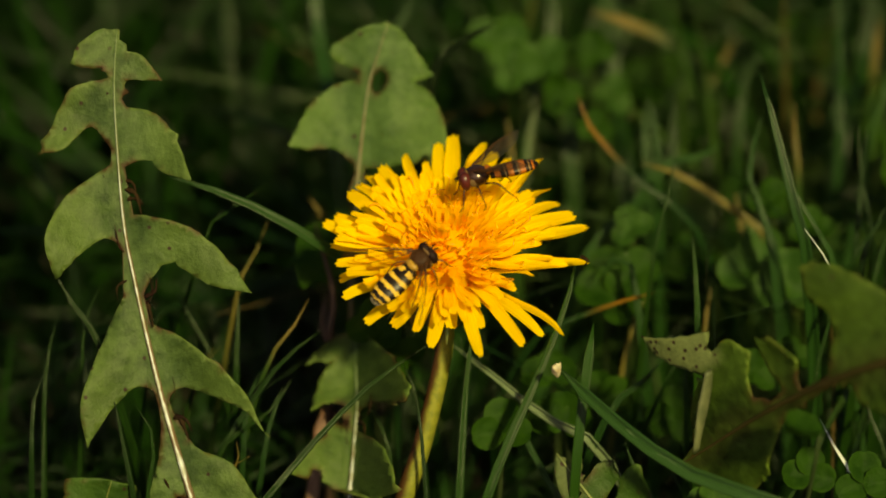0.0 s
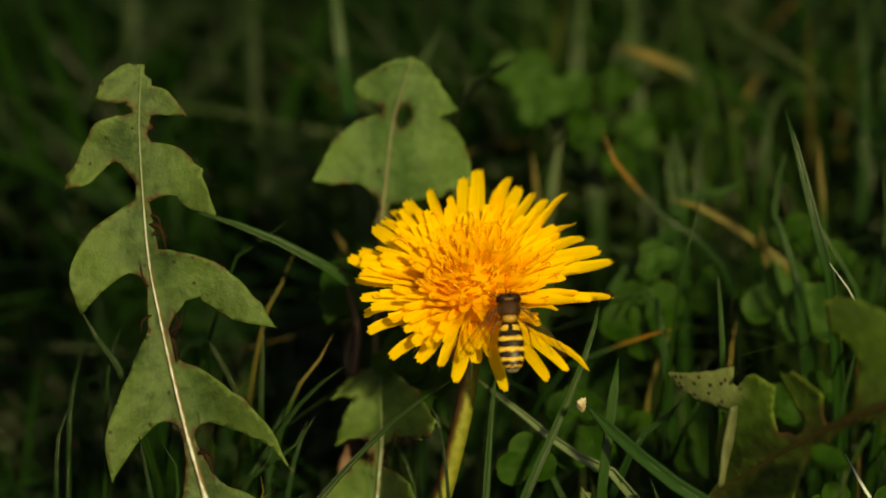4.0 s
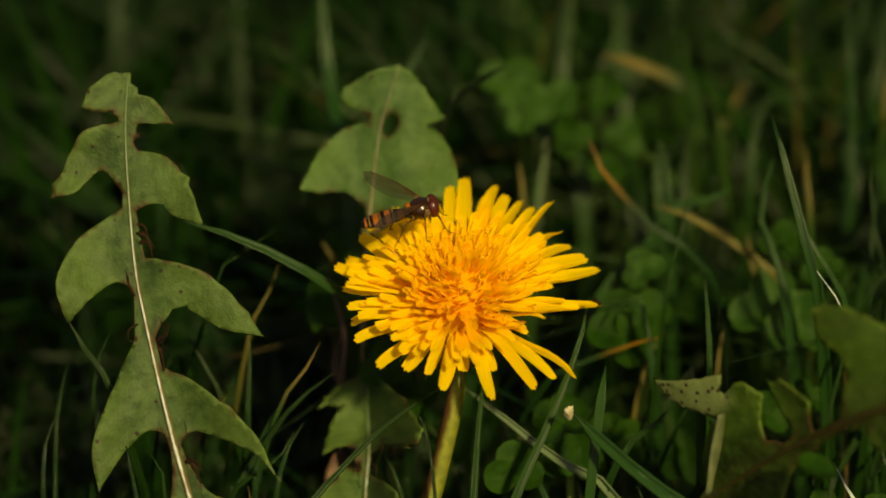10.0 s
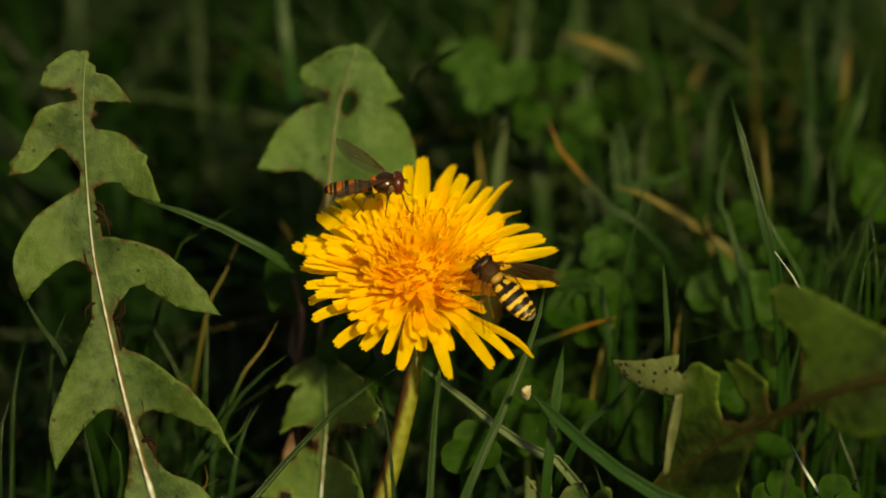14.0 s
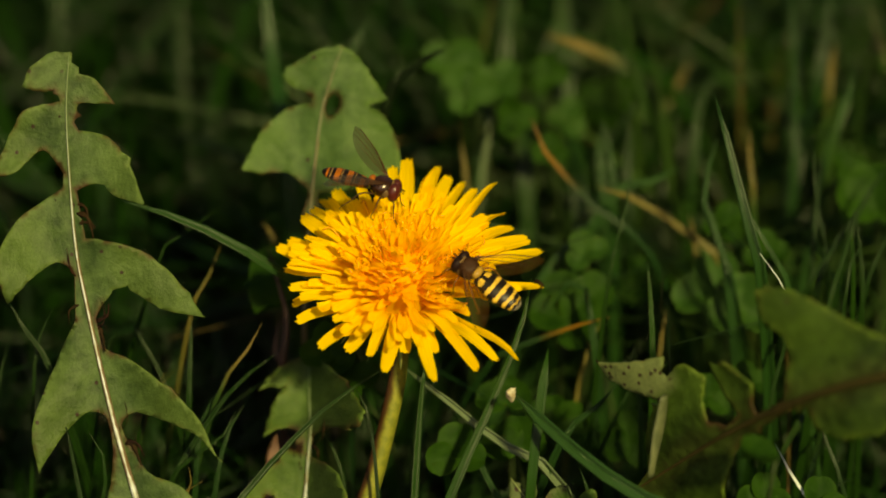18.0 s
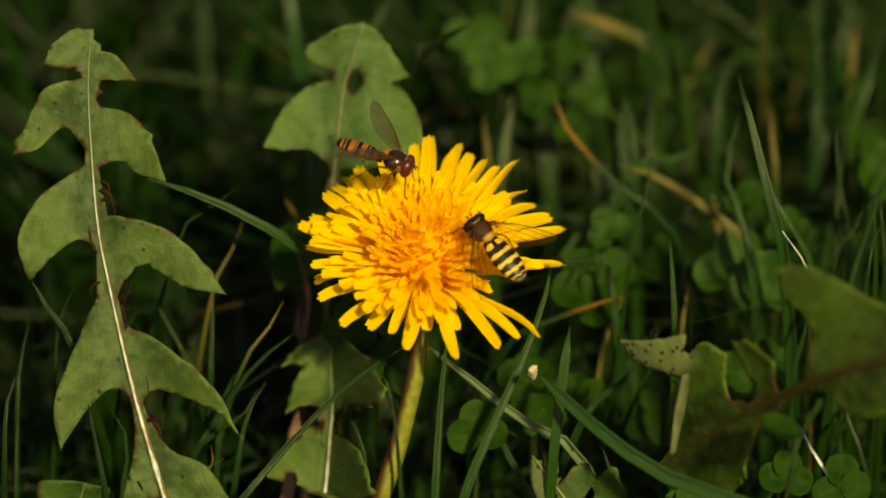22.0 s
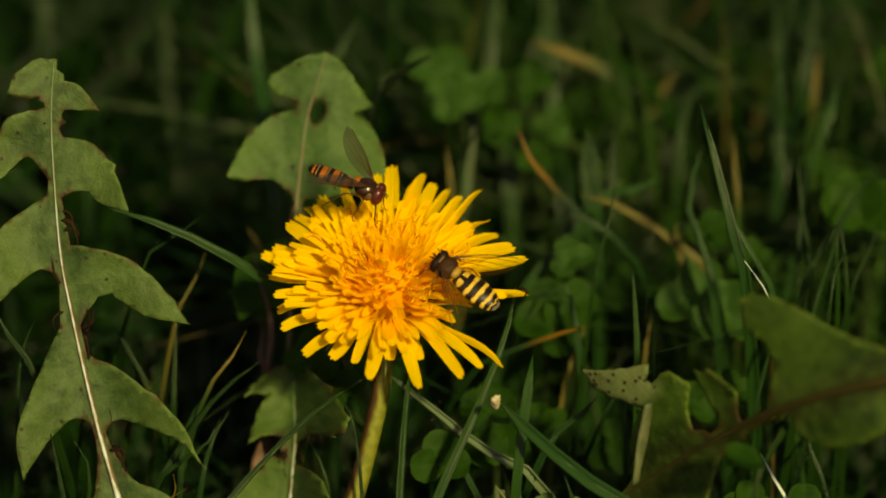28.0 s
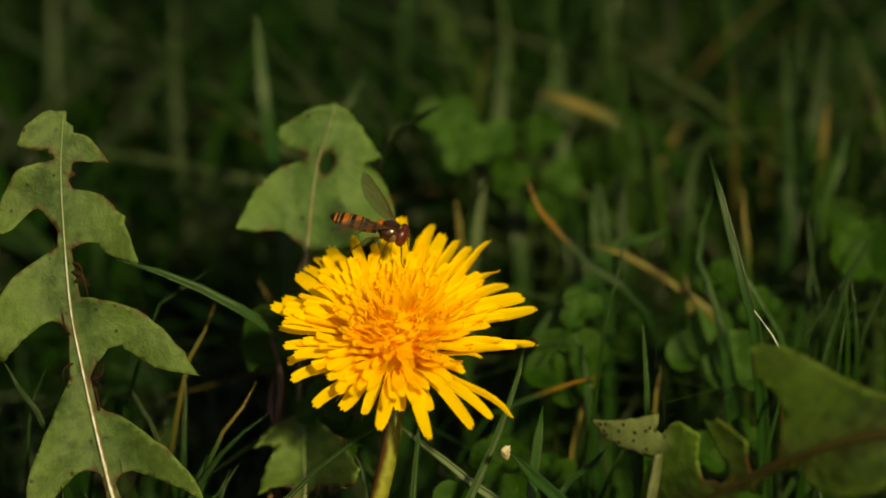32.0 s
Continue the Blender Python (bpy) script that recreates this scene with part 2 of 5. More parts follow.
GRASS_LEADEN = grass_material("grass_leaden", (0.0130, 0.0430, 0.0085), (0.0200, 0.0560, 0.0120), 0.0)
STRAW = grass_material("grass_straw_tip", (0.0150, 0.0360, 0.0055), (0.0280, 0.0560, 0.0090), 0.0, (0.100, 0.085, 0.017), (0.45, 0.85))
STRAW_TIP = grass_material("grass_yellow_tip", (0.010, 0.030, 0.004), (0.020, 0.050, 0.008), 0.0, (0.120, 0.090, 0.020), (0.80, 0.93))
# green blade; the sun's glint on its upper end is painted near white
GRASS_PAINTED_GLINT = grass_material("grass_painted_glint", (0.012, 0.035, 0.006), (0.020, 0.050, 0.010), 0.0, (0.66, 0.72, 0.74), (0.80, 0.85))
GRASS_PALE = grass_material("grass_pale", (0.085, 0.125, 0.062), (0.125, 0.165, 0.092), 0.0)
# shaded copy of the grass green, nearly black and without shine, for one blade
GRASS_SHADE = plain("grass_shaded_copy", (0.0022, 0.0055, 0.0018), 0.85, (0.0014, 0.0034, 0.0012), 300, Specular_IOR_Level=0.04)
GRASS_MID = grass_material("grass_mixed", (0.0030, 0.0130, 0.0012), (0.0470, 0.1000, 0.0180), 0.16)
BROWN = plain("grass_withered", (0.040, 0.017, 0.009), 0.7, (0.024, 0.012, 0.006), 300)
PINK = plain("petiole_pinkish", (0.120, 0.058, 0.030), 0.6, (0.080, 0.040, 0.020), 300)
ORANGE = grass_material("grass_orange_tip", (0.0060, 0.0270, 0.0045), (0.0100, 0.0360, 0.0070), 0.0, (0.15, 0.072, 0.005), (0.84, 0.91))
LEAF_TIP = leaf_material("leaf_spotted_tip", (0.0110, 0.0320, 0.0034), (0.0230, 0.0540, 0.0076), 0.22, 0.25, 7.0, 0.28, ((0.062, 0.082, 0.030), 15.5 + 0.45, -3.0))
UNDERSIDE = plain("leaf_underside", (0.100, 0.112, 0.050), 0.7, (0.036, 0.048, 0.016), 400)
# lit copy of the clover green below, brightened in colour for plants catching sun
CLOVER_LIT = leaf_material("clover_lit", (0.0120, 0.0400, 0.0045), (0.0240, 0.0640, 0.0090), -0.3, 0.0, shine=0.12, share=0.25)
CLOVER = leaf_material("clover_green", (0.0063, 0.0254, 0.0015), (0.0139, 0.0436, 0.0030), -0.3, 0.0, shine=0.08, share=0.25)
def soil_material():
    """Dark crumbly earth; further out turf, its colour darkened for shade between blades."""
    m = Nodes("soil")
    coord = m.node("TexCoord", 3)
    n1, n2 = m.noise(coord, 160.0, 4.0), m.noise(coord, 24.0, 3.0)
    earth = m.mix(m.ramp(n1, 0.38, 0.62), (0.012, 0.008, 0.005), (0.022, 0.014, 0.009))
    turf = m.mix(m.ramp(n2, 0.35, 0.65), (0.0035, 0.012, 0.0018), (0.008, 0.023, 0.0036))
    far = m.ramp(m.node("VectorMath", 1, operation="LENGTH", i_0=coord), 0.10, 0.28)
    m.bump(n1, 0.003, 0.5)
    return m.set(Base_Color=m.mix(far, earth, turf), Roughness=0.95)


SOIL = soil_material()


# ---- mesh helpers ----
def part(name, bm, material, parent, label="", smooth=True):
    """Links a bmesh as one mesh object under a thing or part."""
    me = bpy.data.meshes.new(name)
    bm.to_mesh(me)
    bm.free()
    if smooth:
        me.shade_smooth()
    for mat in material if isinstance(material, (list, tuple)) else [material]:
        me.materials.append(mat)
    ob = new(name, me)
    ob.parent = parent
    return tagged(ob, label)


def empty(name, place, label, category, group=""):
    ob = new(name)
    ob.empty_display_size = 0.005
    ob.matrix_basis = place if isinstance(place, Matrix) else Matrix.Translation(place)
    return tagged(ob, label, category, group)


def spline(points, count):
    """Even steps along a smooth curve through the points."""
    pts = [Vector(q) for q in points]
    if len(pts) == 2:
        return [pts[0].lerp(pts[1], i / (count - 1)) for i in range(count)]
    ends = [pts[0] * 2 - pts[1], *pts, pts[-1] * 2 - pts[-2]]
    fine = []
    for i in range(1, len(ends) - 2):
        p0, p1, p2, p3 = ends[i - 1:i + 3]
        for k in range(12):
            t = k / 12
            fine.append(0.5 * (2 * p1 + (p2 - p0) * t + (2 * p0 - 5 * p1 + 4 * p2 - p3) * t * t + (3 * p1 - p0 - 3 * p2 + p3) * t ** 3))
    fine.append(pts[-1])
    run = [0.0]
    for u, v in zip(fine, fine[1:]):
        run.append(run[-1] + (v - u).length)
    out, j = [], 0
    for i in range(count):
        s = run[-1] * i / (count - 1)
        while j < len(fine) - 2 and run[j + 1] < s:
            j += 1
        gap = max(run[j + 1] - run[j], 1e-9)
        out.append(fine[j].lerp(fine[j + 1], min(1, max(0, (s - run[j]) / gap))))
    return out


def tube(bm, points, radius, sides=8, flat=1.0, mat=0):
    """A tapered tube; radius is a function of 0..1 along it."""
    rings, n = [], len(points)
    side = None
    for i, c in enumerate(points):
        tan = (points[min(i + 1, n - 1)] - points[max(i - 1, 0)]).normalized()
        if side is None:
            side = tan.orthogonal().normalized()
        side = (side - tan * side.dot(tan)).normalized()
        up = tan.cross(side)
        r = radius(i / (n - 1))
        rings.append([bm.verts.new(c + side * (math.cos(k * 2 * math.pi / sides) * r) + up * (math.sin(k * 2 * math.pi / sides) * r * flat)) for k in range(sides)])
    for lo, hi in zip(rings, rings[1:]):
        for k in range(sides):
            bm.faces.new((lo[k], lo[(k + 1) % sides], hi[(k + 1) % sides], hi[k])).material_index = mat
    bm.faces.new(rings[0][::-1]).material_index = mat
    bm.faces.new(rings[-1]).material_index = mat
    return bm


# ---- ground ----
def ground():
    bm = bmesh.new()
    rings = [0, .03, .06, .09, .12, .16, .2, .25, .32, .4, .5, .7, 1, 2, 5, 20, 100, 600]
    rows = []
    for r in rings:
        row = []
        for k in range(48):
            x, y = r * math.cos(k * math.pi / 24), 0.12 + r * math.sin(k * math.pi / 24)
            bump = noise.noise((x * 25, y * 25, 0)) * 0.004 + noise.noise((x * 80, y * 80, 3)) * 0.002
            row.append(bm.verts.new((x, y, bump - 0.004 if r < 2 else -0.004)))
        rows.append(row)
    for lo, hi in zip(rows, rows[1:]):
        for k in range(48):
            bm.faces.new((lo[k], hi[k], hi[(k + 1) % 48], lo[(k + 1) % 48]))
    bmesh.ops.remove_doubles(bm, verts=bm.verts, dist=1e-5)
    ob = part("ground", bm, SOIL, None)
    return tagged(ob, "dark soil under a lawn of grass", "ground", kind="structure")


ground()

# ---- the dandelion in flower ----
HEAD = Vector((-0.0033, 0.0009, 0.0678))
HEAD_TILT = 18
FLORETS = 340
# outer petals: bearing in degrees, length in centimetres
OUTER = [
    (96, 2.19), (88, 2.31), (81, 2.10), (74, 2.30), (70, 2.24), (65, 2.21), (59, 2.09), (50, 2.35), (42, 2.06),
    (32, 2.03), (22, 2.11), (17, 2.20), (358, 2.13), (352, 1.77), (322, 2.23), (315, 1.99), (305, 1.94), (286, 1.86),
    (295, 1.37), (288, 1.18), (263, 1.68), (272, 1.24), (249, 1.35), (238, 1.44), (230, 1.29), (225, 1.72),
    (208, 1.71), (191, 1.65), (181, 1.64), (171, 1.77), (162, 1.99), (153, 1.89), (143, 1.93), (134, 1.96),
    (126, 2.07), (120, 2.07), (109, 2.05),
]


def petal_mesh(seed, bow, inner=False, point=0.22):
    """One strap-shaped floret of unit length and width, channelled, with five small teeth."""
    rnd = random.Random(seed)
    bm = bmesh.new()
    uv = bm.loops.layers.uv.new("UVMap")
    cols, steps = 6, 9
    lean, twist = rnd.uniform(-0.05, 0.05), rnd.uniform(-0.25, 0.25)
    grid = []
    for i in range(steps + 1):
        t = i / steps
        half = 0.5 * (0.34 + 0.66 * math.sin(min(1, t * 1.25) * math.pi / 2)) * (1 - point * (max(0, t - 0.6) / 0.4) ** 1.6)
        line = []
        for k in range(cols):
            e = k / (cols - 1) * 2 - 1
            y = t
            if i == steps:
                y += (0.014 if k % 2 else -0.012) + rnd.uniform(-0.008, 0.008) - 0.03 * abs(e)
            cup = 0.10 * e * e + 0.05 * math.cos(e * math.pi * 2) + twist * e * t
            z = bow * (math.sin(t * math.pi * 0.5) - t) + 0.03 * math.sin(t * 7 + seed)
            line.append((bm.verts.new((e * half + lean * t * 6 * t, y, z)), cup, (k / (cols - 1), t)))
        grid.append(line)
    for line in grid:
        for v, cup, _ in line:
            v.co.z += cup * 0.11
    for lo, hi in zip(grid, grid[1:]):
        for k in range(cols - 1):
            quad = (lo[k], lo[k + 1], hi[k + 1], hi[k])
            face = bm.faces.new([q[0] for q in quad])
            for loop, q in zip(face.loops, quad):
                loop[uv].uv = q[2]
    me = bpy.data.meshes.new("petal")
    bm.to_mesh(me)
    bm.free()
    me.shade_smooth()
    me.materials.append(PETAL_INNER if inner else PETAL)
    return me


def dandelion():
    rnd = random.Random(5)
    foot = Vector((-0.0158, -0.0217, 0.018))
    foot.z = -0.003
    root = empty("dandelion", foot, "open yellow dandelion flower on a stem in the grass", "flower")
    here = Matrix.Translation(-foot)
    # stem
    path = spline([here @ Vector(q) for q in (foot, (-0.0105, -0.0178, 0.0342), (-0.0071, -0.012, 0.0442), (-0.0039, -0.0046, 0.0556))] + [here @ (HEAD + Vector((0, 0.0008, -0.006)))], 28)
    bm = bmesh.new()
    tube(bm, path, lambda t: 0.0017 - 0.0004 * t, 14)
    part("stem", bm, STEM, root, "yellow-green hollow stem with a brownish side")
    head = here @ Matrix.Translation(HEAD) @ pose(0, 0, 0, HEAD_TILT, 0, 0)
    # green cup below the florets
    bm = bmesh.new()
    tube(bm, [head @ Vector((0, 0, z / 1000)) for z in (-11, -9, -6, -3, 0, 1.5)], lambda t: 0.0022 + 0.0036 * math.sin(min(1, t * 1.1) * math.pi / 2), 18)
    cup = part("involucre", bm, BRACT, root, "green cup of bracts")
    for k in range(26):
        bm = bmesh.new()
        a = k * 360 / 26
        down = k % 2
        turn = head @ pose(0, 0, 0, 0, 0, a)
        pts = [turn @ Vector((0, 0.0036, -0.009)), turn @ Vector((0, 0.0058, -0.003)),
               turn @ Vector((0, 0.0072 + 0.001 * down, 0.001 - 0.003 * down)), turn @ Vector((0, 0.0078 + 0.003 * down, 0.003 - 0.007 * down))]
        tube(bm, spline(pts, 7), lambda t: 0.0011 * (1 - t) ** 0.7 + 0.0001, 6, 0.4)
        part("bract", bm, BRACT, cup)
    outer = [petal_mesh(k, 0.18, False, 0.38) for k in range(6)]
    mid = [petal_mesh(10 + k, 0.13, False, 0.55) for k in range(5)]
    core = [petal_mesh(20 + k, 0.10, True, 0.5) for k in range(5)]
    number = [0]

    def place(mesh, bearing, length, width, rise, start=0.003, lift=0.0, roll=0.0):
        ob = new("petal", mesh)
        ob.parent = root
        m = head @ pose(0, 0, 0, 0, 0, bearing - 90) @ Matrix.Translation((0, start, lift)) @ pose(0, 0, 0, rise, roll, 0)
        ob.matrix_basis = m @ Matrix.Diagonal((width, length, length, 1))
        number[0] += 1

    for bearing, length in OUTER:
        width = rnd.uniform(2.0, 2.8)
        droop = 3.5 + rnd.uniform(-2, 2)
        place(outer[number[0] % 6], bearing, length * 0.01 - 0.003, width * 0.00094, droop, 0.003, 0.0018, rnd.uniform(-14, 14))
    # the disc: florets in a spiral, their tips on a low dome: narrow upright ones in the middle, long straps round them
    tips = []
    for k in range(FLORETS):
        q = (k + 0.5) / FLORETS
        bearing = k * 137.508 + rnd.uniform(-6, 6)
        front = max(0, -math.sin(radians(bearing)))
        if 0.5 < q < 0.86 and rnd.random() < 0.12 + 0.40 * front:
            continue
        if q < 0.55:
            reach, wide, shapes = 0.4 + 9.8 * (q / 0.55) ** 0.6, 1.3, core
        elif q < 0.67:
            reach, wide, shapes = 9.0 + 4.0 * (q - 0.55) / 0.12, 1.2, mid
        else:
            reach, wide, shapes = 13.2 + 4.2 * (q - 0.67) / 0.33, 1.6, outer
        reach *= rnd.uniform(0.88, 1.10) * (1 - (0.20 if q > 0.55 else 0.08) * front)
        base = Vector((0, (2.8 if q < 0.55 else 4.4) * q ** 0.5 + 0.1, 4.6 - 2.4 * q))
        top = Vector((0, reach, 12.6 - 9.2 * (reach / 19) ** 1.35 + rnd.uniform(-0.4, 0.5)))
        along = top - base
        rise = math.degrees(math.atan2(along.z, along.y))
        place(shapes[k % len(shapes)], bearing, along.length * 0.001, wide * rnd.uniform(0.00096, 0.00124), rise,
              base.y * 0.001, base.z * 0.001, rnd.uniform(-9, 9))
        tips.append((bearing, top, along.normalized()))
    bm = bmesh.new()
    tube(bm, [head @ Vector((0, 0, z / 1000)) for z in (0, 2, 4.5, 7, 9.2, 10.6)], lambda t: 0.0064 * (1 - t ** 2.2) ** 0.5 + 0.0002, 20)
    part("receptacle", bm, PETAL_INNER, root, "orange heart of the flower head")
    # curled styles standing out of the florets' mouths
    bm = bmesh.new()
    for bearing, top, along in tips[30:240:3]:
        turn = head @ pose(0, 0, 0, 0, 0, bearing - 90)
        side = rnd.choice((-1, 1)) * rnd.uniform(0.5, 1.3)
        low = top - along * rnd.uniform(2.5, 4.0) + Vector((0, -0.2, 0.5))
        end = low + along * rnd.uniform(1.6, 3.2) + Vector((0, -0.3, 0.6))
        curl = end + Vector((side, rnd.uniform(-0.3, 0.6), rnd.uniform(-0.3, 0.5)))
        pts = spline([turn @ (q * 0.001) for q in (low, low.lerp(end, 0.5), end, end.lerp(curl, 0.6) + Vector((0, 0, 0.15)), curl)], 9)
        tube(bm, pts, lambda t: 0.0001, 4)
    bm2 = bmesh.new()
    tube(bm2, spline([Vector(q) - foot for q in ((0.0165, -0.005, 0.0745), (0.0171, -0.0056, 0.0746), (0.0175, -0.0058, 0.0742), (0.0171, -0.0056, 0.0735))], 12), lambda t: 0.0004 - 0.00025 * t, 7, 0.5)
    part("withered_tip", bm2, SHRED, root, "dark brown curled end of a petal")
    tagged(part("style_tuft", bm, STYLE, root, "fine curled brownish styles"), kind="stuff")
    return root


dandelion()


# ---- dandelion leaves ----
def curve3(a, b, c, n):
    """Points of a quadratic curve through a, b and c, without the last."""
    ctrl = (2 * b[0] - (a[0] + c[0]) / 2, 2 * b[1] - (a[1] + c[1]) / 2)
    return [((1 - t) ** 2 * a[0] + 2 * t * (1 - t) * ctrl[0] + t * t * c[0], (1 - t) ** 2 * a[1] + 2 * t * (1 - t) * ctrl[1] + t * t * c[1]) for t in (i / n for i in range(n))]


def edge_of(lobes, rough, rnd, least):
    """The leaf's margin on one side: lobe by lobe (start, shoulders, tip, hollows, end), as places along and off the midrib."""
    out = []
    for lobe in lobes:
        q = [(lobe[i], lobe[i + 1]) for i in range(0, len(lobe), 2)]
        if len(q) == 5:
            out += curve3(q[0], q[1], q[2], 9) + curve3(q[2], q[3], q[4], 9) + [q[4]]
        elif len(q) != 7:
            # a torn edge: straight from mark to mark
            out += [(a[0] + (b[0] - a[0]) * k / 5, a[1] + (b[1] - a[1]) * k / 5) for a, b in zip(q, q[1:]) for k in range(5)] + [q[-1]]
        else:
            out += [(v.x, v.y) for half in (q[:4], q[3:]) for v in spline([(*a, 0) for a in half], 16)]
    rim = []
    for i, (s, d) in enumerate(out):
        tooth = rnd.uniform(0.03, 0.09) if rnd.random() < 0.06 else 0
        rim.append((s + rnd.uniform(-rough, rough), max(least * min(1, s / 0.5), d + tooth + rnd.uniform(-rough, rough))))
    return rim


def lobed_leaf(midrib, right, left, material, rib_material, label, face=(0, -0.82, 0.57), rib=0.0007, fold=0.10, wave=0.13, foot=None, seed=1, rough=0.012, web=0.06, group="dandelion leaves", hole=None, sore=0.3, shreds=0, right_fold=None):
    rnd = random.Random(seed)
    foot = Vector(foot)
    root = empty("dandelion_leaf", foot, label, "leaf", group)
    line = [Vector(q) - foot for q in midrib]
    fine = spline(line, 80)
    run = [0.0]
    for u, v in zip(fine, fine[1:]):
        run.append(run[-1] + (v - u).length)
    total = run[-1] * 100
    face = Vector(face).normalized()
    rim = edge_of(right, rough, rnd, web) + [(s, -d) for s, d in reversed(edge_of(left, rough, rnd, web))]
    rim = [q for i, q in enumerate(rim) if math.hypot(q[0] - rim[i - 1][0], q[1] - rim[i - 1][1]) > 0.004]
    lo_d, hi_d = min(q[1] for q in rim), max(q[1] for q in rim)
    hi_s = max(q[0] for q in rim)
    inner = []
    step = 0.09
    for i in range(int(hi_s / step) + 1):
        for k in range(int((hi_d - lo_d) / step) + 1):
            inner.append((i * step + rnd.uniform(-0.02, 0.02), lo_d + k * step + rnd.uniform(-0.02, 0.02)))
    pts = [Vector(q) for q in rim + inner]
    loop = [(i, (i + 1) % len(rim)) for i in range(len(rim))]
    gap_rim = []
    if hole:
        # an eaten hole: middle along and off the midrib, half its length and width
        hs, hd, ha, hb = hole
        gap_rim = [(hs + ha * math.cos(k * 0.3927) * rnd.uniform(0.85, 1.1), hd + hb * math.sin(k * 0.3927) * rnd.uniform(0.85, 1.1)) for k in range(16)]
        pts = [q for q in pts if math.hypot((q[0] - hs) / ha, (q[1] - hd) / hb) > 1.3 or q in pts[:len(rim)]]
        loop += [(len(pts) + k, len(pts) + (k + 1) % 16) for k in range(16)]
        pts += [Vector(q) for q in gap_rim]
    verts, _, faces, *_ = delaunay_2d_cdt(pts, loop, [], 1, 1e-5)

    def inside(x, y, ring=rim):
        hit = False
        for (x0, y0), (x1, y1) in zip(ring, ring[1:] + ring[:1]):
            if (y0 > y) != (y1 > y) and x < (x1 - x0) * (y - y0) / (y1 - y0) + x0:
                hit = not hit
        return hit

    def lay(s, d):
        f = min(1, max(0, s / total)) * (len(fine) - 1)
        j = min(int(f), len(fine) - 2)
        spot = fine[j].lerp(fine[j + 1], f - j)
        tan = (fine[min(j + 3, len(fine) - 1)] - fine[max(j - 3, 0)]).normalized()
        side = face.cross(tan).normalized()
        up = tan.cross(side)
        if s > total:
            spot = spot + tan * (s - total) * 0.01
        rise = right_fold * d if right_fold and d > 0 else fold * abs(d) ** 1.3
        lift = wave * math.sin(s * 2.3 + seed + (1.2 if d > 0 else 0)) * abs(d) * 1.2 + noise.noise((s * 1.3, d * 1.3, seed)) * wave * 1.6 * min(1, abs(d) * 3)
        return spot + side * (d * 0.01) + up * (lift * 0.01) + face * (rise * 0.01)

    bm = bmesh.new()
    uv = bm.loops.layers.uv.new("UVMap")
    worn = bm.verts.layers.float.new("sinus")
    brink = bm.verts.layers.float.new("margin")
    notches = [q for q in rim if abs(q[1]) < sore and q[0] > 0.5] + gap_rim
    made = []
    for v in verts:
        made.append(bm.verts.new(lay(*v)))
        gap = min(math.hypot(v[0] - a, v[1] - b) for a, b in notches)
        made[-1][brink] = math.exp(-(min(math.hypot(v[0] - a, v[1] - b) for a, b in rim) / 0.045) ** 2)
        made[-1][worn] = math.exp(-(gap / 0.065) ** 2)
    for f in faces:
        cx, cy = sum(verts[i][0] for i in f) / len(f), sum(verts[i][1] for i in f) / len(f)
        if inside(cx, cy) and not (gap_rim and inside(cx, cy, gap_rim)):
            fc = bm.faces.new([made[i] for i in f])
            for l, i in zip(fc.loops, f):
                l[uv].uv = (verts[i][0] + seed * 3.1, verts[i][1])
    bmesh.ops.delete(bm, geom=[v for v in bm.verts if not v.link_faces], context="VERTS")
    bmesh.ops.recalc_face_normals(bm, faces=bm.faces)
    blade = part("leaf_blade", bm, material, root)
    thick = blade.modifiers.new("thickness", "SOLIDIFY")
    thick.thickness, thick.offset = 0.00035, 0.0
    bm = bmesh.new()
    low = fine[-1]
    tail = [low.lerp(Vector((0, 0, 0)), t) + Vector((0, 0, -0.004 * math.sin(t * math.pi))) for t in (0.25, 0.5, 0.75, 1.0)]
    up = face * (0.0009 if right_fold and right_fold > 0.5 else 0.0004)
    tube(bm, [q + up for q in spline(line, 40)] + tail, lambda t: rib * (0.15 + 0.85 * min(1, t * 1.15) ** 1.3), 10, 0.8)
    part("midrib", bm, rib_material, root, "pale midrib")
    for k in range(shreds):
        lobe, sign = rnd.choice([(q, 1) for q in right[:-1]] + [(q, -1) for q in left[:-1]])
        s0, d0 = lobe[-2] + rnd.uniform(-0.05, 0.5), sign * (0.05 + rnd.uniform(0, 0.06))
        reach, curl = rnd.uniform(0.06, 0.26), rnd.choice((-1, 1)) * rnd.uniform(0.1, 0.45)
        pts = [lay(s0, d0), lay(s0 + curl * 0.25, d0 + sign * reach * 0.8), lay(s0 + curl, d0 + sign * reach)]
        pts[1] = pts[1] + face * rnd.uniform(-0.0004, 0.0008)
        pts[2] = pts[2] + face * rnd.uniform(-0.0006, 0.0012)
        bm = bmesh.new()
        wide = rnd.uniform(0.0001, 0.0005)
        tube(bm, spline(pts, 9), lambda t: wide * (1 - 0.8 * t) * (1 + 0.4 * math.sin(t * 17 + k)), 6, 0.35)
        part("withered_shred", bm, SHRED if k % 3 else RUSSET, root, "brown withered shred of leaf")
    return root


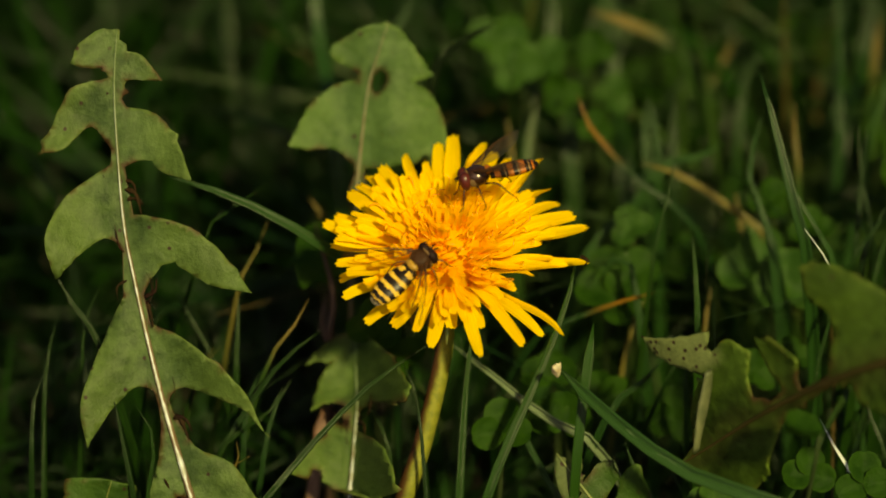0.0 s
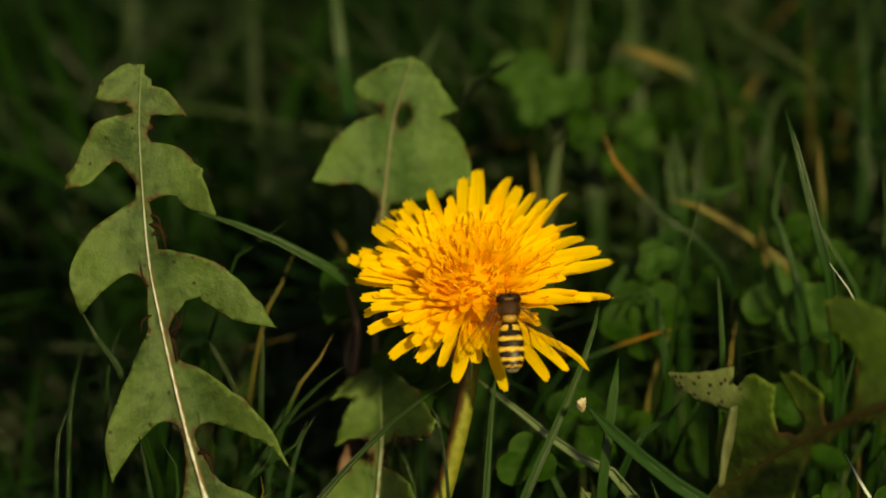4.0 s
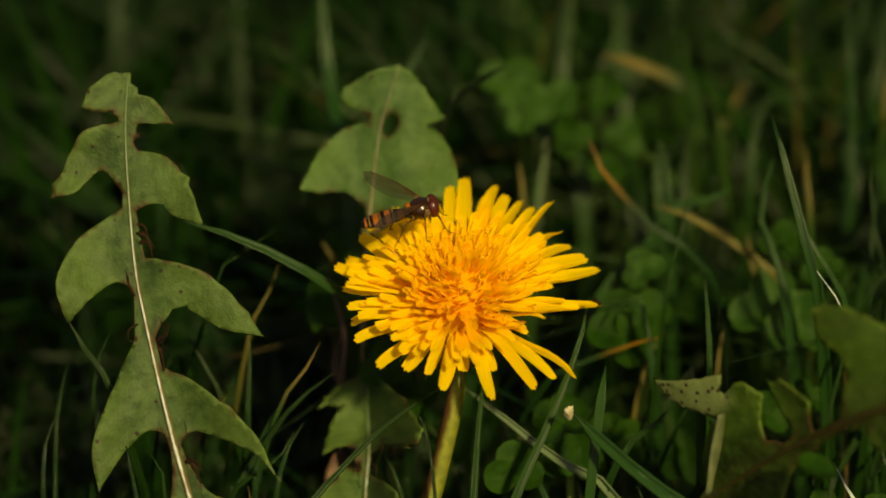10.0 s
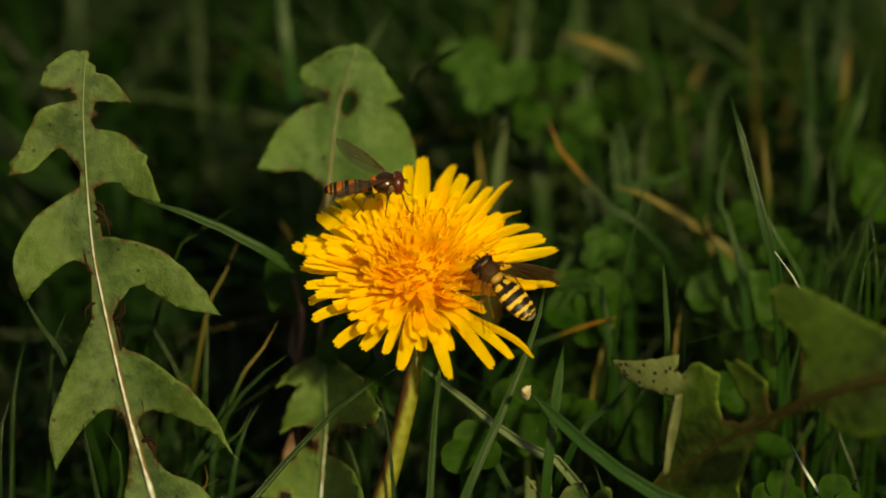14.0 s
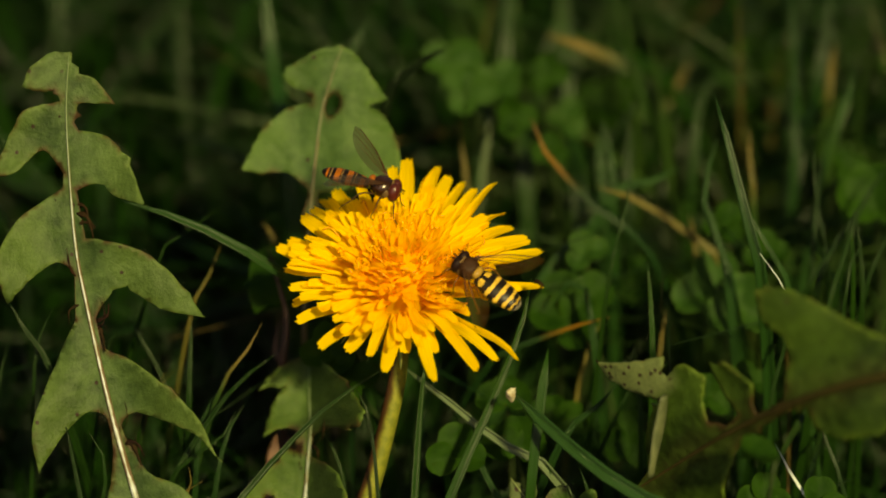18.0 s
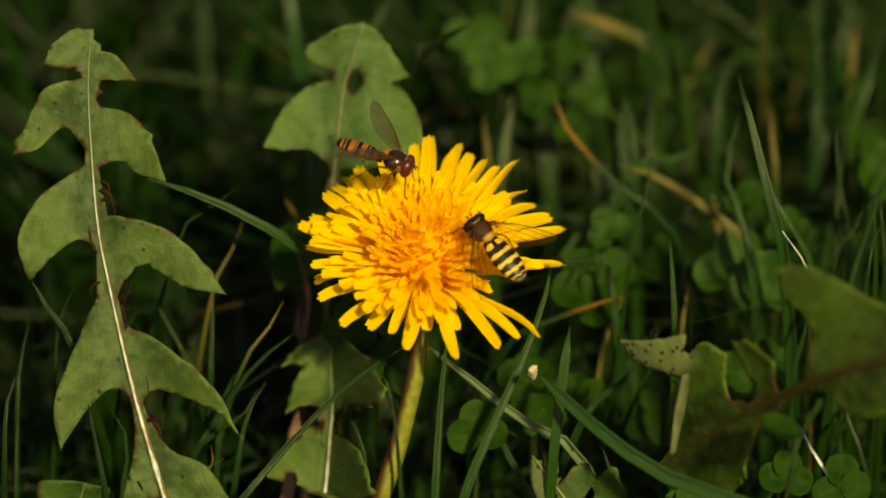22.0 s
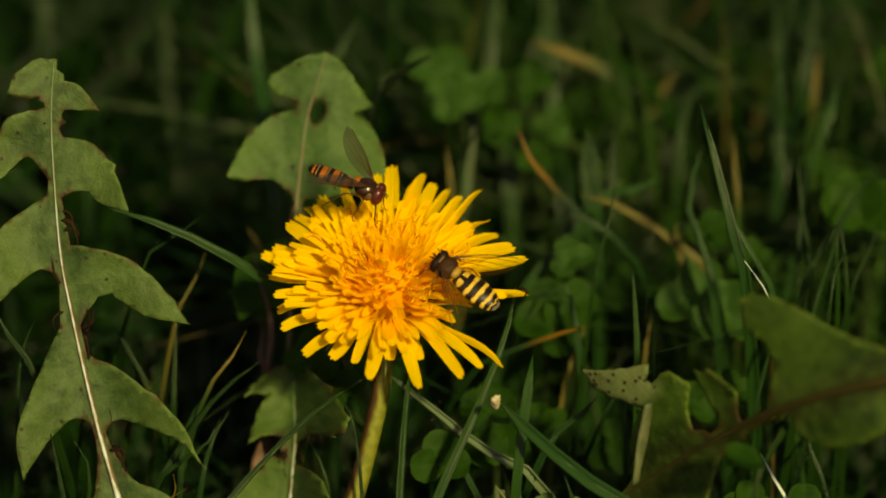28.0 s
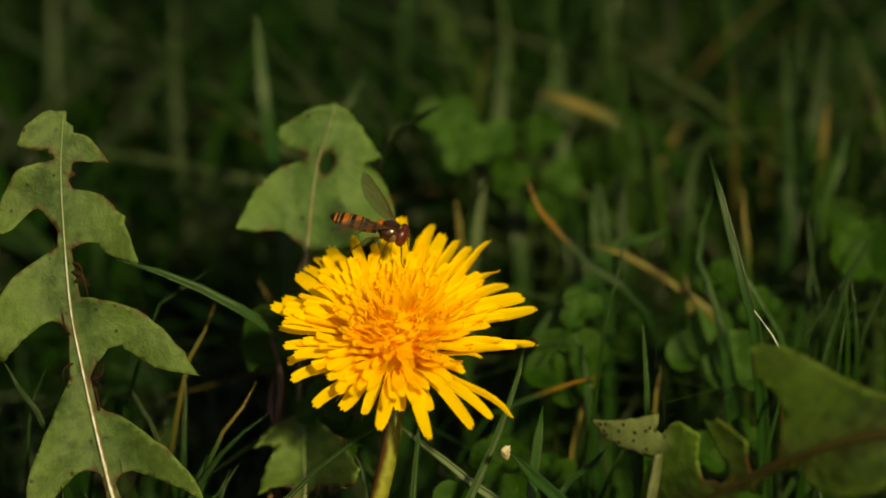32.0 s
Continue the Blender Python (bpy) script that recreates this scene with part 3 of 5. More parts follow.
lobed_leaf([(-0.0527, 0.0199, 0.0984), (-0.0531, 0.015, 0.0914), (-0.0525, 0.0089, 0.0827), (-0.0515, 0.0029, 0.0741), (-0.05, -0.0014, 0.0679), (-0.0483, -0.0058, 0.0617), (-0.046, -0.0112, 0.054), (-0.0439, -0.0154, 0.048), (-0.0407, -0.0213, 0.0395), (-0.0371, -0.026, 0.0294)],
           [(0, 0.03, 0.27, 0.1, 0.39, 0.42, 0.76, 0.74, 0.76, 0.39, 0.78, 0.18, 1.05, 0.12),
         (1.17, 0.18, 1.3, 0.61, 1.75, 0.92, 2.4, 1.12, 2.21, 0.69, 1.99, 0.41, 2.08, 0.09),
         (2.79, 0.15, 3.04, 0.87, 3.62, 1.35, 4.35, 1.68, 4.11, 1.12, 3.63, 0.54, 4.01, 0.05),
         (4.45, 0.08, 4.83, 0.57, 5.66, 1.16, 6.59, 1.36, 6.04, 1.09, 5.52, 0.37, 5.65, 0.04),
         (5.8, 0.09, 6.43, 0.28, 6.83, 0.73, 7.88, 1.06, 7.94, 0.6, 7.63, 0.25, 7.55, 0.03),
         (7.86, 0, 8.25, 0.58, 9.1, 0.91, 8.66, 0.44, 8.48, 0.01)],
           [(0, 0.02, 0.03, 0.27, 0.25, 0.54, 0.56, 0.66, 0.61, 0.41, 0.6, 0.16, 0.74, 0.1),
         (0.75, 0.13, 0.86, 0.61, 1.23, 0.89, 1.79, 1.17, 1.74, 0.79, 1.44, 0.39, 1.81, 0.08),
         (2.01, 0.11, 2.43, 0.81, 2.97, 1.17, 3.53, 1.12, 3.27, 0.72, 3.1, 0.3, 3.3, 0.07),
         (3.97, 0.21, 4.57, 0.66, 5.36, 1.17, 5.99, 1.25, 5.67, 0.9, 5.33, 0.37, 5.51, 0.04),
         (5.71, 0.06, 6.31, 0.25, 6.8, 0.52, 7.17, 0.73, 7.2, 0.49, 7.07, 0.2, 7.14, 0.03),
         (7.67, 0.03, 7.71, 0.67, 8.33, 1.24, 8.2, 0.57, 8.4, 0.01)],
           LEAF, RIB, "large grey-green dandelion leaf with backward lobes and pale midrib", foot=(-0.0269, -0.0355, -0.003), seed=1, web=0.09, rough=0.012, rib=0.0007, sore=0.26, shreds=22, right_fold=0.28)
lobed_leaf([(-0.0126, 0.0394, 0.0879), (-0.0142, 0.0366, 0.0839), (-0.0157, 0.0336, 0.0796), (-0.0165, 0.0301, 0.0746), (-0.0172, 0.0261, 0.0689), (-0.0179, 0.0227, 0.0606), (-0.0185, 0.0209, 0.051)],
           [(0, 0.04, 0.08, 0.28, 0.34, 0.61, 0.55, 0.91, 0.64, 0.84, 0.73, 0.72, 0.78, 0.68),
         (0.81, 0.7, 0.87, 0.95, 1.37, 1.22, 1.91, 1.37, 2.14, 0.96, 2.26, 0.45, 2.34, 0.1),
         (2.47, 0.09, 2.64, 0.21, 2.9, 0.28, 3.09, 0.16, 3.38, 0.02)],
           [(0, 0.04, 0.17, 0.31, 0.45, 0.59, 0.71, 0.75, 0.82, 0.59, 0.85, 0.33, 0.88, 0.21),
         (0.98, 0.18, 1.11, 0.52, 1.45, 0.87, 2.1, 1.12, 2.13, 0.8, 2.07, 0.41, 2.28, 0.08),
         (2.38, 0, 2.57, 0.1, 2.84, 0.12, 3.02, 0.09, 3.33, 0)],
           LEAF_BACK, RIB_DULL, "dandelion leaf standing behind the flower with a brown hole", foot=(-0.02, 0.0201, -0.003), seed=2, rib=0.00045, hole=(0.93, 0.14, 0.193, 0.109))
lobed_leaf([(-0.0176, 0.0134, 0.0473), (-0.0175, 0.0075, 0.044), (-0.0172, 0.0021, 0.0415), (-0.0175, -0.0012, 0.0386), (-0.0179, -0.0062, 0.0349), (-0.0184, -0.0101, 0.0311), (-0.0192, -0.0152, 0.0222)],
           [(0, 0.04, 0.18, 0.34, 0.46, 0.7, 0.92, 0.88, 1.18, 0.8, 1.26, 0.58, 1.22, 0.32, 1.3, 0.12, 1.42, 0),
         (1.68, 0.02, 1.74, 0.28, 1.9, 0.5, 2.16, 0.66, 2.44, 0.72, 2.64, 0.44)],
           [(0, 0.06, 0.06, 0.34, 0.26, 0.54, 0.54, 0.78, 0.48, 0.6, 0.52, 0.46, 0.46, 0.32, 0.72, 0.56, 1.04, 0.68, 1.38, 0.7, 1.2, 0.52, 1.18, 0.36, 1.28, 0.18, 1.4, 0.26, 1.52, 0.2, 1.48, 0.1),
         (1.62, 0.08, 1.6, 0.34, 1.66, 0.42, 1.82, 0.44, 1.86, 0.56, 2.08, 0.72, 2.38, 0.94, 2.48, 0.86, 2.52, 0.64, 2.36, 0.6, 2.36, 0.48, 2.54, 0.42, 2.66, 0.24)],
           LEAF_DEEP, RIB, "shaded dandelion leaf below the flower with white midrib", foot=(-0.0207, -0.0296, -0.003), seed=3, rib=0.0006, fold=0.3, right_fold=2.5, web=0.03, shreds=9)
curled = lobed_leaf([(0.0306, -0.0198, 0.0465), (0.036, -0.0225, 0.0532), (0.0419, -0.0273, 0.0621), (0.0477, -0.0318, 0.0697), (0.0533, -0.0367, 0.0768), (0.0608, -0.0409, 0.083), (0.0704, -0.0447, 0.0882)],
           [(0.56, 0.14, 0.84, 0.54, 1.08, 0.72, 1.38, 0.88, 1.6, 0.88, 1.46, 1.04, 1.26, 1.22, 1.1, 1.38, 0.98, 1.56, 0.94, 1.88, 1.18, 1.76, 1.5, 1.62, 2, 1.4),
         (1.92, 1.3, 1.84, 1.24, 1.92, 1.14, 2.12, 1.2, 2.24, 1.18, 2.38, 1, 2.48, 0.86, 2.26, 0.6, 2.16, 0.28, 2.48, 0.1, 2.76, 0.18, 2.68, 0.44, 2.62, 0.78, 2.64, 0.94, 2.9, 0.96, 3.14, 0.68, 3.32, 0.46, 3.12, 0.2, 3.1, 0.06),
         (3.42, 0.06, 3.76, 0.08, 3.96, 0.36, 4.1, 0.54, 4.2, 0.72, 4.2, 0.96, 4.04, 1.14, 4.02, 1.34, 4.1, 1.64, 4.28, 1.62, 4.44, 1.56, 4.78, 1.28, 5.1, 0.92, 5.56, 0.56, 6.28, 0.26)],
           [(0.06, 0, 0.2, 0.48, 0.54, 0.98, 0.94, 0.96, 1.32, 0.86, 1.66, 0.76, 1.96, 0.54, 2.26, 0.32, 2.58, 0.2),
         (2.9, 0.14, 3.38, 0.1, 3.82, 0.06, 4.14, 0.14, 4.1, 0.42, 4.54, 0.7, 5.24, 0.76, 5.94, 0.62, 6.24, 0.12)],
           LEAF_SPOT, RIB_BROWN, "spotted dark dandelion leaf with brown midrib, lying over clover", fold=0.02, wave=0.05, foot=(0.0855, -0.027, -0.003), seed=4, face=(-0.1, -0.80, 0.60), rib=0.0011)
bm = bmesh.new()
tube(bm, spline([Vector(q) - curled.matrix_basis.translation for q in [(0.0348, -0.0221, 0.0662), (0.0346, -0.0223, 0.0634), (0.0341, -0.023, 0.06), (0.0336, -0.0239, 0.0563), (0.0333, -0.0243, 0.0533)]], 20), lambda t: 0.0004 + 0.0008 * math.sin(min(1, 0.2 + t) * math.pi * 0.85), 8, 0.4)
part("curled_edge", bm, UNDERSIDE, curled, "pale rolled leaf edge")
lobed_leaf([(0.0131, -0.0163, 0.0467), (0.0161, -0.0186, 0.0435), (0.019, -0.0207, 0.0404), (0.0233, -0.0226, 0.0343), (0.0277, -0.0236, 0.0275)],
           [(0, 0, 0.27, 0.06, 0.31, 0.24, 0.48, 0.12, 0.63, 0),
         (0.62, 0.01, 0.51, 0.36, 0.6, 0.61, 1.03, 0.37, 1.03, 0.01),
         (1.03, 0.01, 0.82, 0.76, 0.99, 0.82, 1.71, 0.54, 1.87, 0.02)],
           [(0, 0, 0.35, 0.26, 0.78, 0.38, 0.79, 0.23, 0.59, 0.08),
         (0.71, 0.06, 1.02, 0.66, 1.51, 0.88, 1.63, 0.44, 1.37, 0.06)],
           LEAF_TIP, BRACT, "jagged tip of a brown-spotted dandelion leaf", foot=(0.0339, -0.0365, -0.003), seed=5, rib=0.0006)
lobed_leaf([(-0.0533, -0.0188, 0.0431), (-0.0544, -0.0192, 0.0391), (-0.0554, -0.0205, 0.0337), (-0.0552, -0.0218, 0.0215)],
           [(0, 0, 0, 0.34, 0.31, 0.37, 0.65, 0.25, 0.93, 0.05)],
           [(0, 0, 0.15, 0.58, 0.39, 0.6, 0.8, 0.54, 0.94, 0.01)],
           LEAF_TIP, BRACT, "small blunt dandelion leaf low in the grass", foot=(-0.0519, -0.035, -0.003), seed=6, rib=0.0005)

# the flower's shade on this leaf is put into the colour: dark clover green
lobed_leaf([(-0.0242, 0.0271, 0.0584), (-0.0234, 0.0238, 0.0571), (-0.0224, 0.0204, 0.0557), (-0.0215, 0.0185, 0.053), (-0.0212, 0.0166, 0.0503), (-0.0217, 0.0145, 0.0473)],
           [(0, 0.04, 0.06, 0.30, 0.30, 0.52, 0.62, 0.60, 0.88, 0.46, 1.02, 0.20, 1.06, 0.05)],
           [(0, 0.04, 0.10, 0.28, 0.40, 0.42, 0.86, 0.50, 1.10, 0.46, 1.02, 0.30, 1.10, 0.06)],
           CLOVER, BROWN, "round shaded dandelion leaf with reddish stalk behind the flower", foot=(-0.0227, 0.0105, -0.003), seed=7, rib=0.0007)


# ---- grass ----
def blade_mesh(points, width, fold, turn, face, taper=0.45, rows=16):
    line = spline(points, rows)
    bm = bmesh.new()
    uv = bm.loops.layers.uv.new("UVMap")
    grid = []
    for i, c in enumerate(line):
        t = i / (rows - 1)
        tan = (line[min(i + 1, rows - 1)] - line[max(i - 1, 0)]).normalized()
        side = face.cross(tan)
        side = (side if side.length > 0.05 else Vector((1, 0, 0))).normalized()
        side = Matrix.Rotation(radians(turn * (0.6 + 0.4 * t)), 3, tan) @ side
        up = tan.cross(side)
        half = width / 2 * min(1, 0.03 + (t * 2.2) ** taper) * (1 - 0.25 * t)
        grid.append([(bm.verts.new(c + side * (e * half) + up * (abs(e) * half * fold)), (e * 0.5 + 0.5, 1 - t)) for e in (-1, -0.5, 0, 0.5, 1)])
    for lo, hi in zip(grid, grid[1:]):
        for k in range(4):
            quad = (lo[k], lo[k + 1], hi[k + 1], hi[k])
            fc = bm.faces.new([q[0] for q in quad])
            for l, q in zip(fc.loops, quad):
                l[uv].uv = q[1]
    return bm


def grass_blade(points, width, material, label, turn=10, fold=0.35, taper=0.45):
    """One blade, tip first; it runs on from its last point down to the soil. Width in millimetres."""
    pts = [Vector(q) for q in points]
    end = pts[-1]
    run = (pts[-1] - pts[-2]).normalized()
    drop = max(end.z, 0.0)
    ahead = Vector((run.x, run.y, 0)) * min(drop * 0.5, 0.02)
    pts += [end + ahead * 0.6 - Vector((0, 0, drop * 0.5)), end + ahead - Vector((0, 0, drop + 0.004))]
    foot = pts[-1].copy()
    bm = blade_mesh([q - foot for q in pts], width / 1000, fold, turn, Vector((0, -0.82, 0.57)), taper)
    ob = part("grass_blade", bm, material, None)
    ob.matrix_basis = Matrix.Translation(foot)
    thick = ob.modifiers.new("thickness", "SOLIDIFY")
    thick.thickness = 0.00018
    keel = bmesh.new()
    tube(keel, [q - foot + Vector((0, -0.00006, 0.00006)) for q in spline(pts, 20)][1:], lambda t: width / 1000 * (0.03 + 0.03 * t), 5)
    part("keel", keel, KEEL_HIGHLIGHT if material in (GRASS_BLUE, GRASS_LEADEN, GRASS_PALE) and width > 1.5 and pts[0].y < 0.03 else KEEL, ob)
    return tagged(ob, label, "grass blade", "grass blades round the flower")


# lighter keel: a painted highlight line for the wide front blades
KEEL_HIGHLIGHT = plain("blade_keel_highlight", (0.105, 0.145, 0.080), 0.4, (0.060, 0.095, 0.045), 300)
KEEL = plain("blade_keel", (0.022, 0.048, 0.009), 0.5, (0.014, 0.034, 0.006), 300)
UPRIGHT, ARCHED, DRY = "upright dark green grass blade", "arching green grass blade", "dry straw-coloured grass blade"
grass_blade([(0.0439, 0.0233, 0.0893), (0.0462, 0.0188, 0.0829), (0.0485, 0.0134, 0.0752), (0.0515, 0.0086, 0.0648)], 2.3, GRASS_BLUE, UPRIGHT, 15, 1.0)
grass_blade([(0.0467, 0.0172, 0.0789), (0.0501, 0.0123, 0.0718), (0.0549, 0.0086, 0.0648)], 1.5, GRASS_LEADEN, UPRIGHT, -50, 0.9)
grass_blade([(-0.0454, 0.0122, 0.077), (-0.0386, 0.0111, 0.0754), (-0.0302, 0.0099, 0.0719), (-0.0219, 0.0095, 0.0661), (-0.0142, 0.0111, 0.058)], 2.2, GRASS_LEADEN, ARCHED, 10)
grass_blade([(-0.0303, 0.0169, 0.0733), (-0.0347, 0.015, 0.0705), (-0.04, 0.0132, 0.0662)], 0.8, GRASS, ARCHED, 10)
grass_blade([(-0.0311, 0.0201, 0.0638), (-0.0331, 0.0172, 0.0596), (-0.0357, 0.0139, 0.055)], 0.95, STRAW, DRY, 10)
grass_blade([(0.0185, -0.0076, 0.0643), (0.0174, -0.012, 0.058), (0.0166, -0.0159, 0.0525), (0.0159, -0.0196, 0.0454)], 1.7, GRASS_FRESH, UPRIGHT, -25, taper=0.08, fold=0.10)
grass_blade([(0.0163, 0.004, 0.0687), (0.0145, -0.0014, 0.0627), (0.0102, -0.0085, 0.0543), (0.0064, -0.0142, 0.048), (0.0022, -0.0207, 0.0387)], 1.7, GRASS_FRESH, ARCHED, 15, 0.7)
grass_blade([(0.0005, -0.0001, 0.0576), (-0.0002, -0.0048, 0.0526), (-0.0008, -0.0105, 0.0463), (-0.0014, -0.0178, 0.0358)], 1.5, GRASS_FRESH, UPRIGHT, 10)
grass_blade([(-0.0038, 0.0016, 0.0548), (0.0039, -0.0024, 0.0508), (0.0116, -0.0067, 0.0465), (0.0203, -0.0097, 0.0422)], 1.9, GRASS_PALE, ARCHED, 30, 1.3)
TORN_BLADE = grass_blade([(0.0129, -0.012, 0.0598), (0.0179, -0.018, 0.0582), (0.0259, -0.0267, 0.0562), (0.0346, -0.0329, 0.0544), (0.0465, -0.0389, 0.0527)], 2.5, GRASS_LEADEN, ARCHED, 10, 0.8, taper=0.2)
grass_blade([(-0.0058, -0.0054, 0.0588), (-0.0138, -0.0101, 0.0555), (-0.0213, -0.016, 0.0506), (-0.0267, -0.0204, 0.046), (-0.0308, -0.0246, 0.0419)], 1.2, GRASS, ARCHED, 20)
grass_blade([(-0.0081, -0.0101, 0.0555), (-0.0071, -0.0145, 0.0493), (-0.0061, -0.0217, 0.039)], 0.9, GRASS, UPRIGHT, 10)
grass_blade([(0.004, -0.0005, 0.0483), (0.0082, -0.0065, 0.0432), (0.0116, -0.012, 0.0388), (0.015, -0.0168, 0.0356)], 1.4, GRASS_BLUE, ARCHED, 10)
grass_blade([(0.0339, 0.0089, 0.0687), (0.0344, 0.0051, 0.0633), (0.0347, 0.0002, 0.0563)], 1.5, GRASS_FRESH, UPRIGHT, 10)
grass_blade([(0.0294, -0.0035, 0.0546), (0.026, -0.0056, 0.0516), (0.0209, -0.0085, 0.0474)], 1.7, GRASS_BLUE, ARCHED, 10)
grass_blade([(0.0517, -0.0196, 0.0557), (0.0537, -0.0218, 0.0526), (0.0564, -0.0242, 0.0491), (0.0606, -0.0281, 0.0435)], 0.9, GRASS_PAINTED_GLINT, ARCHED, 15)
grass_blade([(-0.0353, 0.0088, 0.0581), (-0.0354, 0.0055, 0.0535), (-0.0356, 0.0011, 0.0471)], 1.4, GRASS, UPRIGHT, 10)
grass_blade([(-0.0627, 0.0053, 0.0637), (-0.0597, 0.0024, 0.0595), (-0.0554, -0.0015, 0.0539)], 1.6, GRASS, ARCHED, 10)
grass_blade([(-0.056, 0.0062, 0.0615), (-0.0582, 0.0033, 0.0572), (-0.0588, 0.0003, 0.053)], 0.8, GRASS, UPRIGHT, 10)
grass_blade([(-0.0638, -0.008, 0.055), (-0.0652, -0.0105, 0.0516), (-0.0655, -0.0153, 0.0446)], 1.2, GRASS, UPRIGHT, 10)
grass_blade([(-0.0627, 0.0033, 0.0572), (-0.0642, -0.0006, 0.0516), (-0.0646, -0.0056, 0.0446)], 1, GRASS, UPRIGHT, 10)
grass_blade([(-0.0633, -0.0088, 0.0522), (-0.0638, -0.0121, 0.0475), (-0.0639, -0.0179, 0.0392)], 0.8, GRASS, UPRIGHT, 10)
grass_blade([(-0.0221, 0.0007, 0.057), (-0.0285, -0.0022, 0.0528), (-0.0345, -0.0071, 0.0458), (-0.0379, -0.0106, 0.0409)], 1.2, GRASS, ARCHED, 10)
grass_blade([(-0.0243, 0.005, 0.0597), (-0.0269, 0.0023, 0.0558), (-0.0312, -0.0016, 0.0502)], 1.0, STRAW_TIP, ARCHED, 10)
grass_blade([(-0.0213, 0.0242, 0.0488), (-0.0234, 0.0187, 0.0461), (-0.0216, 0.0157, 0.0418)], 1.4, BROWN, "dark withered grass blade", 10)
grass_blade([(-0.0453, 0.0098, 0.0579), (-0.0418, 0.0064, 0.0529), (-0.0384, 0.0024, 0.0472)], 1.2, GRASS, ARCHED, 10)
grass_blade([(-0.0527, -0.0136, 0.054), (-0.0516, -0.0162, 0.0486), (-0.05, -0.0202, 0.0411)], 1.2, GRASS, ARCHED, 10)
grass_blade([(-0.0495, -0.0133, 0.0527), (-0.0469, -0.0162, 0.0486), (-0.0479, -0.0202, 0.0411)], 1, GRASS, ARCHED, -10)
grass_blade([(-0.0296, 0.002, 0.0518), (-0.0335, -0.002, 0.0462), (-0.0343, -0.0064, 0.0399)], 1.2, GRASS_BLUE, ARCHED, 10)
grass_blade([(-0.0227, 0.0066, 0.0375), (-0.0233, 0.0036, 0.0332), (-0.0245, -0.0028, 0.0242)], 2.3, PINK, "pinkish withered leaf stalk in the grass", 10, 0.15, taper=0.1)
grass_blade([(0.0289, 0.0137, 0.0547), (0.0241, 0.013, 0.0537), (0.0154, 0.0128, 0.0499), (0.0102, 0.0142, 0.045)], 1.3, ORANGE, DRY, 10)
grass_blade([(0.0279, 0.0183, 0.0508), (0.0261, 0.0163, 0.0479), (0.0243, 0.0122, 0.0421)], 1.2, STRAW, DRY, 10)
grass_blade([(-0.0376, 0.0008, 0.0537), (-0.0393, -0.0004, 0.052), (-0.0415, -0.0026, 0.0488)], 0.8, STRAW, DRY, 10)
grass_blade([(0.0235, -0.0131, 0.0461), (0.0254, -0.0167, 0.0426), (0.0283, -0.0215, 0.0393)], 1.6, GRASS, ARCHED, 10)
grass_blade([(0.0567, 0.0066, 0.0654), (0.0543, 0.0007, 0.057), (0.0526, -0.0032, 0.0514)], 1, GRASS, ARCHED, 10)
grass_blade([(0.0672, 0.0126, 0.0706), (0.0652, 0.0112, 0.0685), (0.0639, 0.0067, 0.0622)], 1, GRASS, ARCHED, 10)
grass_blade([(0.0659, 0.0165, 0.0726), (0.0637, 0.0118, 0.0659), (0.0616, 0.0079, 0.0603)], 1.4, GRASS, UPRIGHT, 10)
grass_blade([(0.0627, 0.0368, 0.0703), (0.0618, 0.0317, 0.063), (0.0609, 0.0256, 0.0543)], 1.4, GRASS, UPRIGHT, 10)
grass_blade([(0.0651, 0.0219, 0.0664), (0.0625, 0.0194, 0.0628), (0.0607, 0.0159, 0.0578)], 1.5, GRASS, ARCHED, 10)
grass_blade([(0.0598, -0.0076, 0.0521), (0.0607, -0.0103, 0.0483), (0.0632, -0.0142, 0.0427)], 1, GRASS_BLUE, ARCHED, 40)
grass_blade([(-0.0328, -0.0151, 0.0449), (-0.0343, -0.0156, 0.0442), (-0.0362, -0.0168, 0.0424)], 0.6, STRAW_TIP, DRY, 10)
grass_blade([(-0.0348, -0.0139, 0.0466), (-0.0337, -0.0146, 0.0457), (-0.0348, -0.0158, 0.044)], 0.5, STRAW_TIP, DRY, 10)
grass_blade([(-0.0388, -0.0002, 0.054), (-0.0399, -0.001, 0.0528), (-0.0414, -0.0029, 0.0501)], 0.7, STRAW_TIP, DRY, 10)
grass_blade([(-0.0444, 0.0042, 0.0603), (-0.0465, 0.003, 0.0585), (-0.0478, 0.001, 0.0557)], 0.8, GRASS, ARCHED, 10)
grass_blade([(-0.028, -0.005, 0.0506), (-0.031, -0.0079, 0.0464), (-0.037, -0.0104, 0.043)], 1, GRASS, ARCHED, 10)
grass_blade([(-0.0269, -0.0029, 0.0501), (-0.0294, -0.0054, 0.0466), (-0.0311, -0.0098, 0.0403)], 1.2, GRASS_BLUE, ARCHED, 10)
grass_blade([(-0.015, -0.003, 0.0448), (-0.0124, -0.0059, 0.0406), (-0.0115, -0.0104, 0.0342)], 1, GRASS, ARCHED, 10)
grass_blade([(-0.0106, -0.0001, 0.0523), (-0.0081, -0.0031, 0.0481), (-0.0072, -0.0065, 0.0432)], 1, GRASS, ARCHED, 10)
grass_blade([(0.0321, 0.0082, 0.0537), (0.033, 0.0052, 0.0495), (0.0334, 0.0007, 0.0431)], 1.1, GRASS, UPRIGHT, 10)
grass_blade([(0.0394, 0.0055, 0.0535), (0.0342, 0.0036, 0.0507), (0.0307, 0.0016, 0.0478)], 0.9, GRASS, ARCHED, 10)
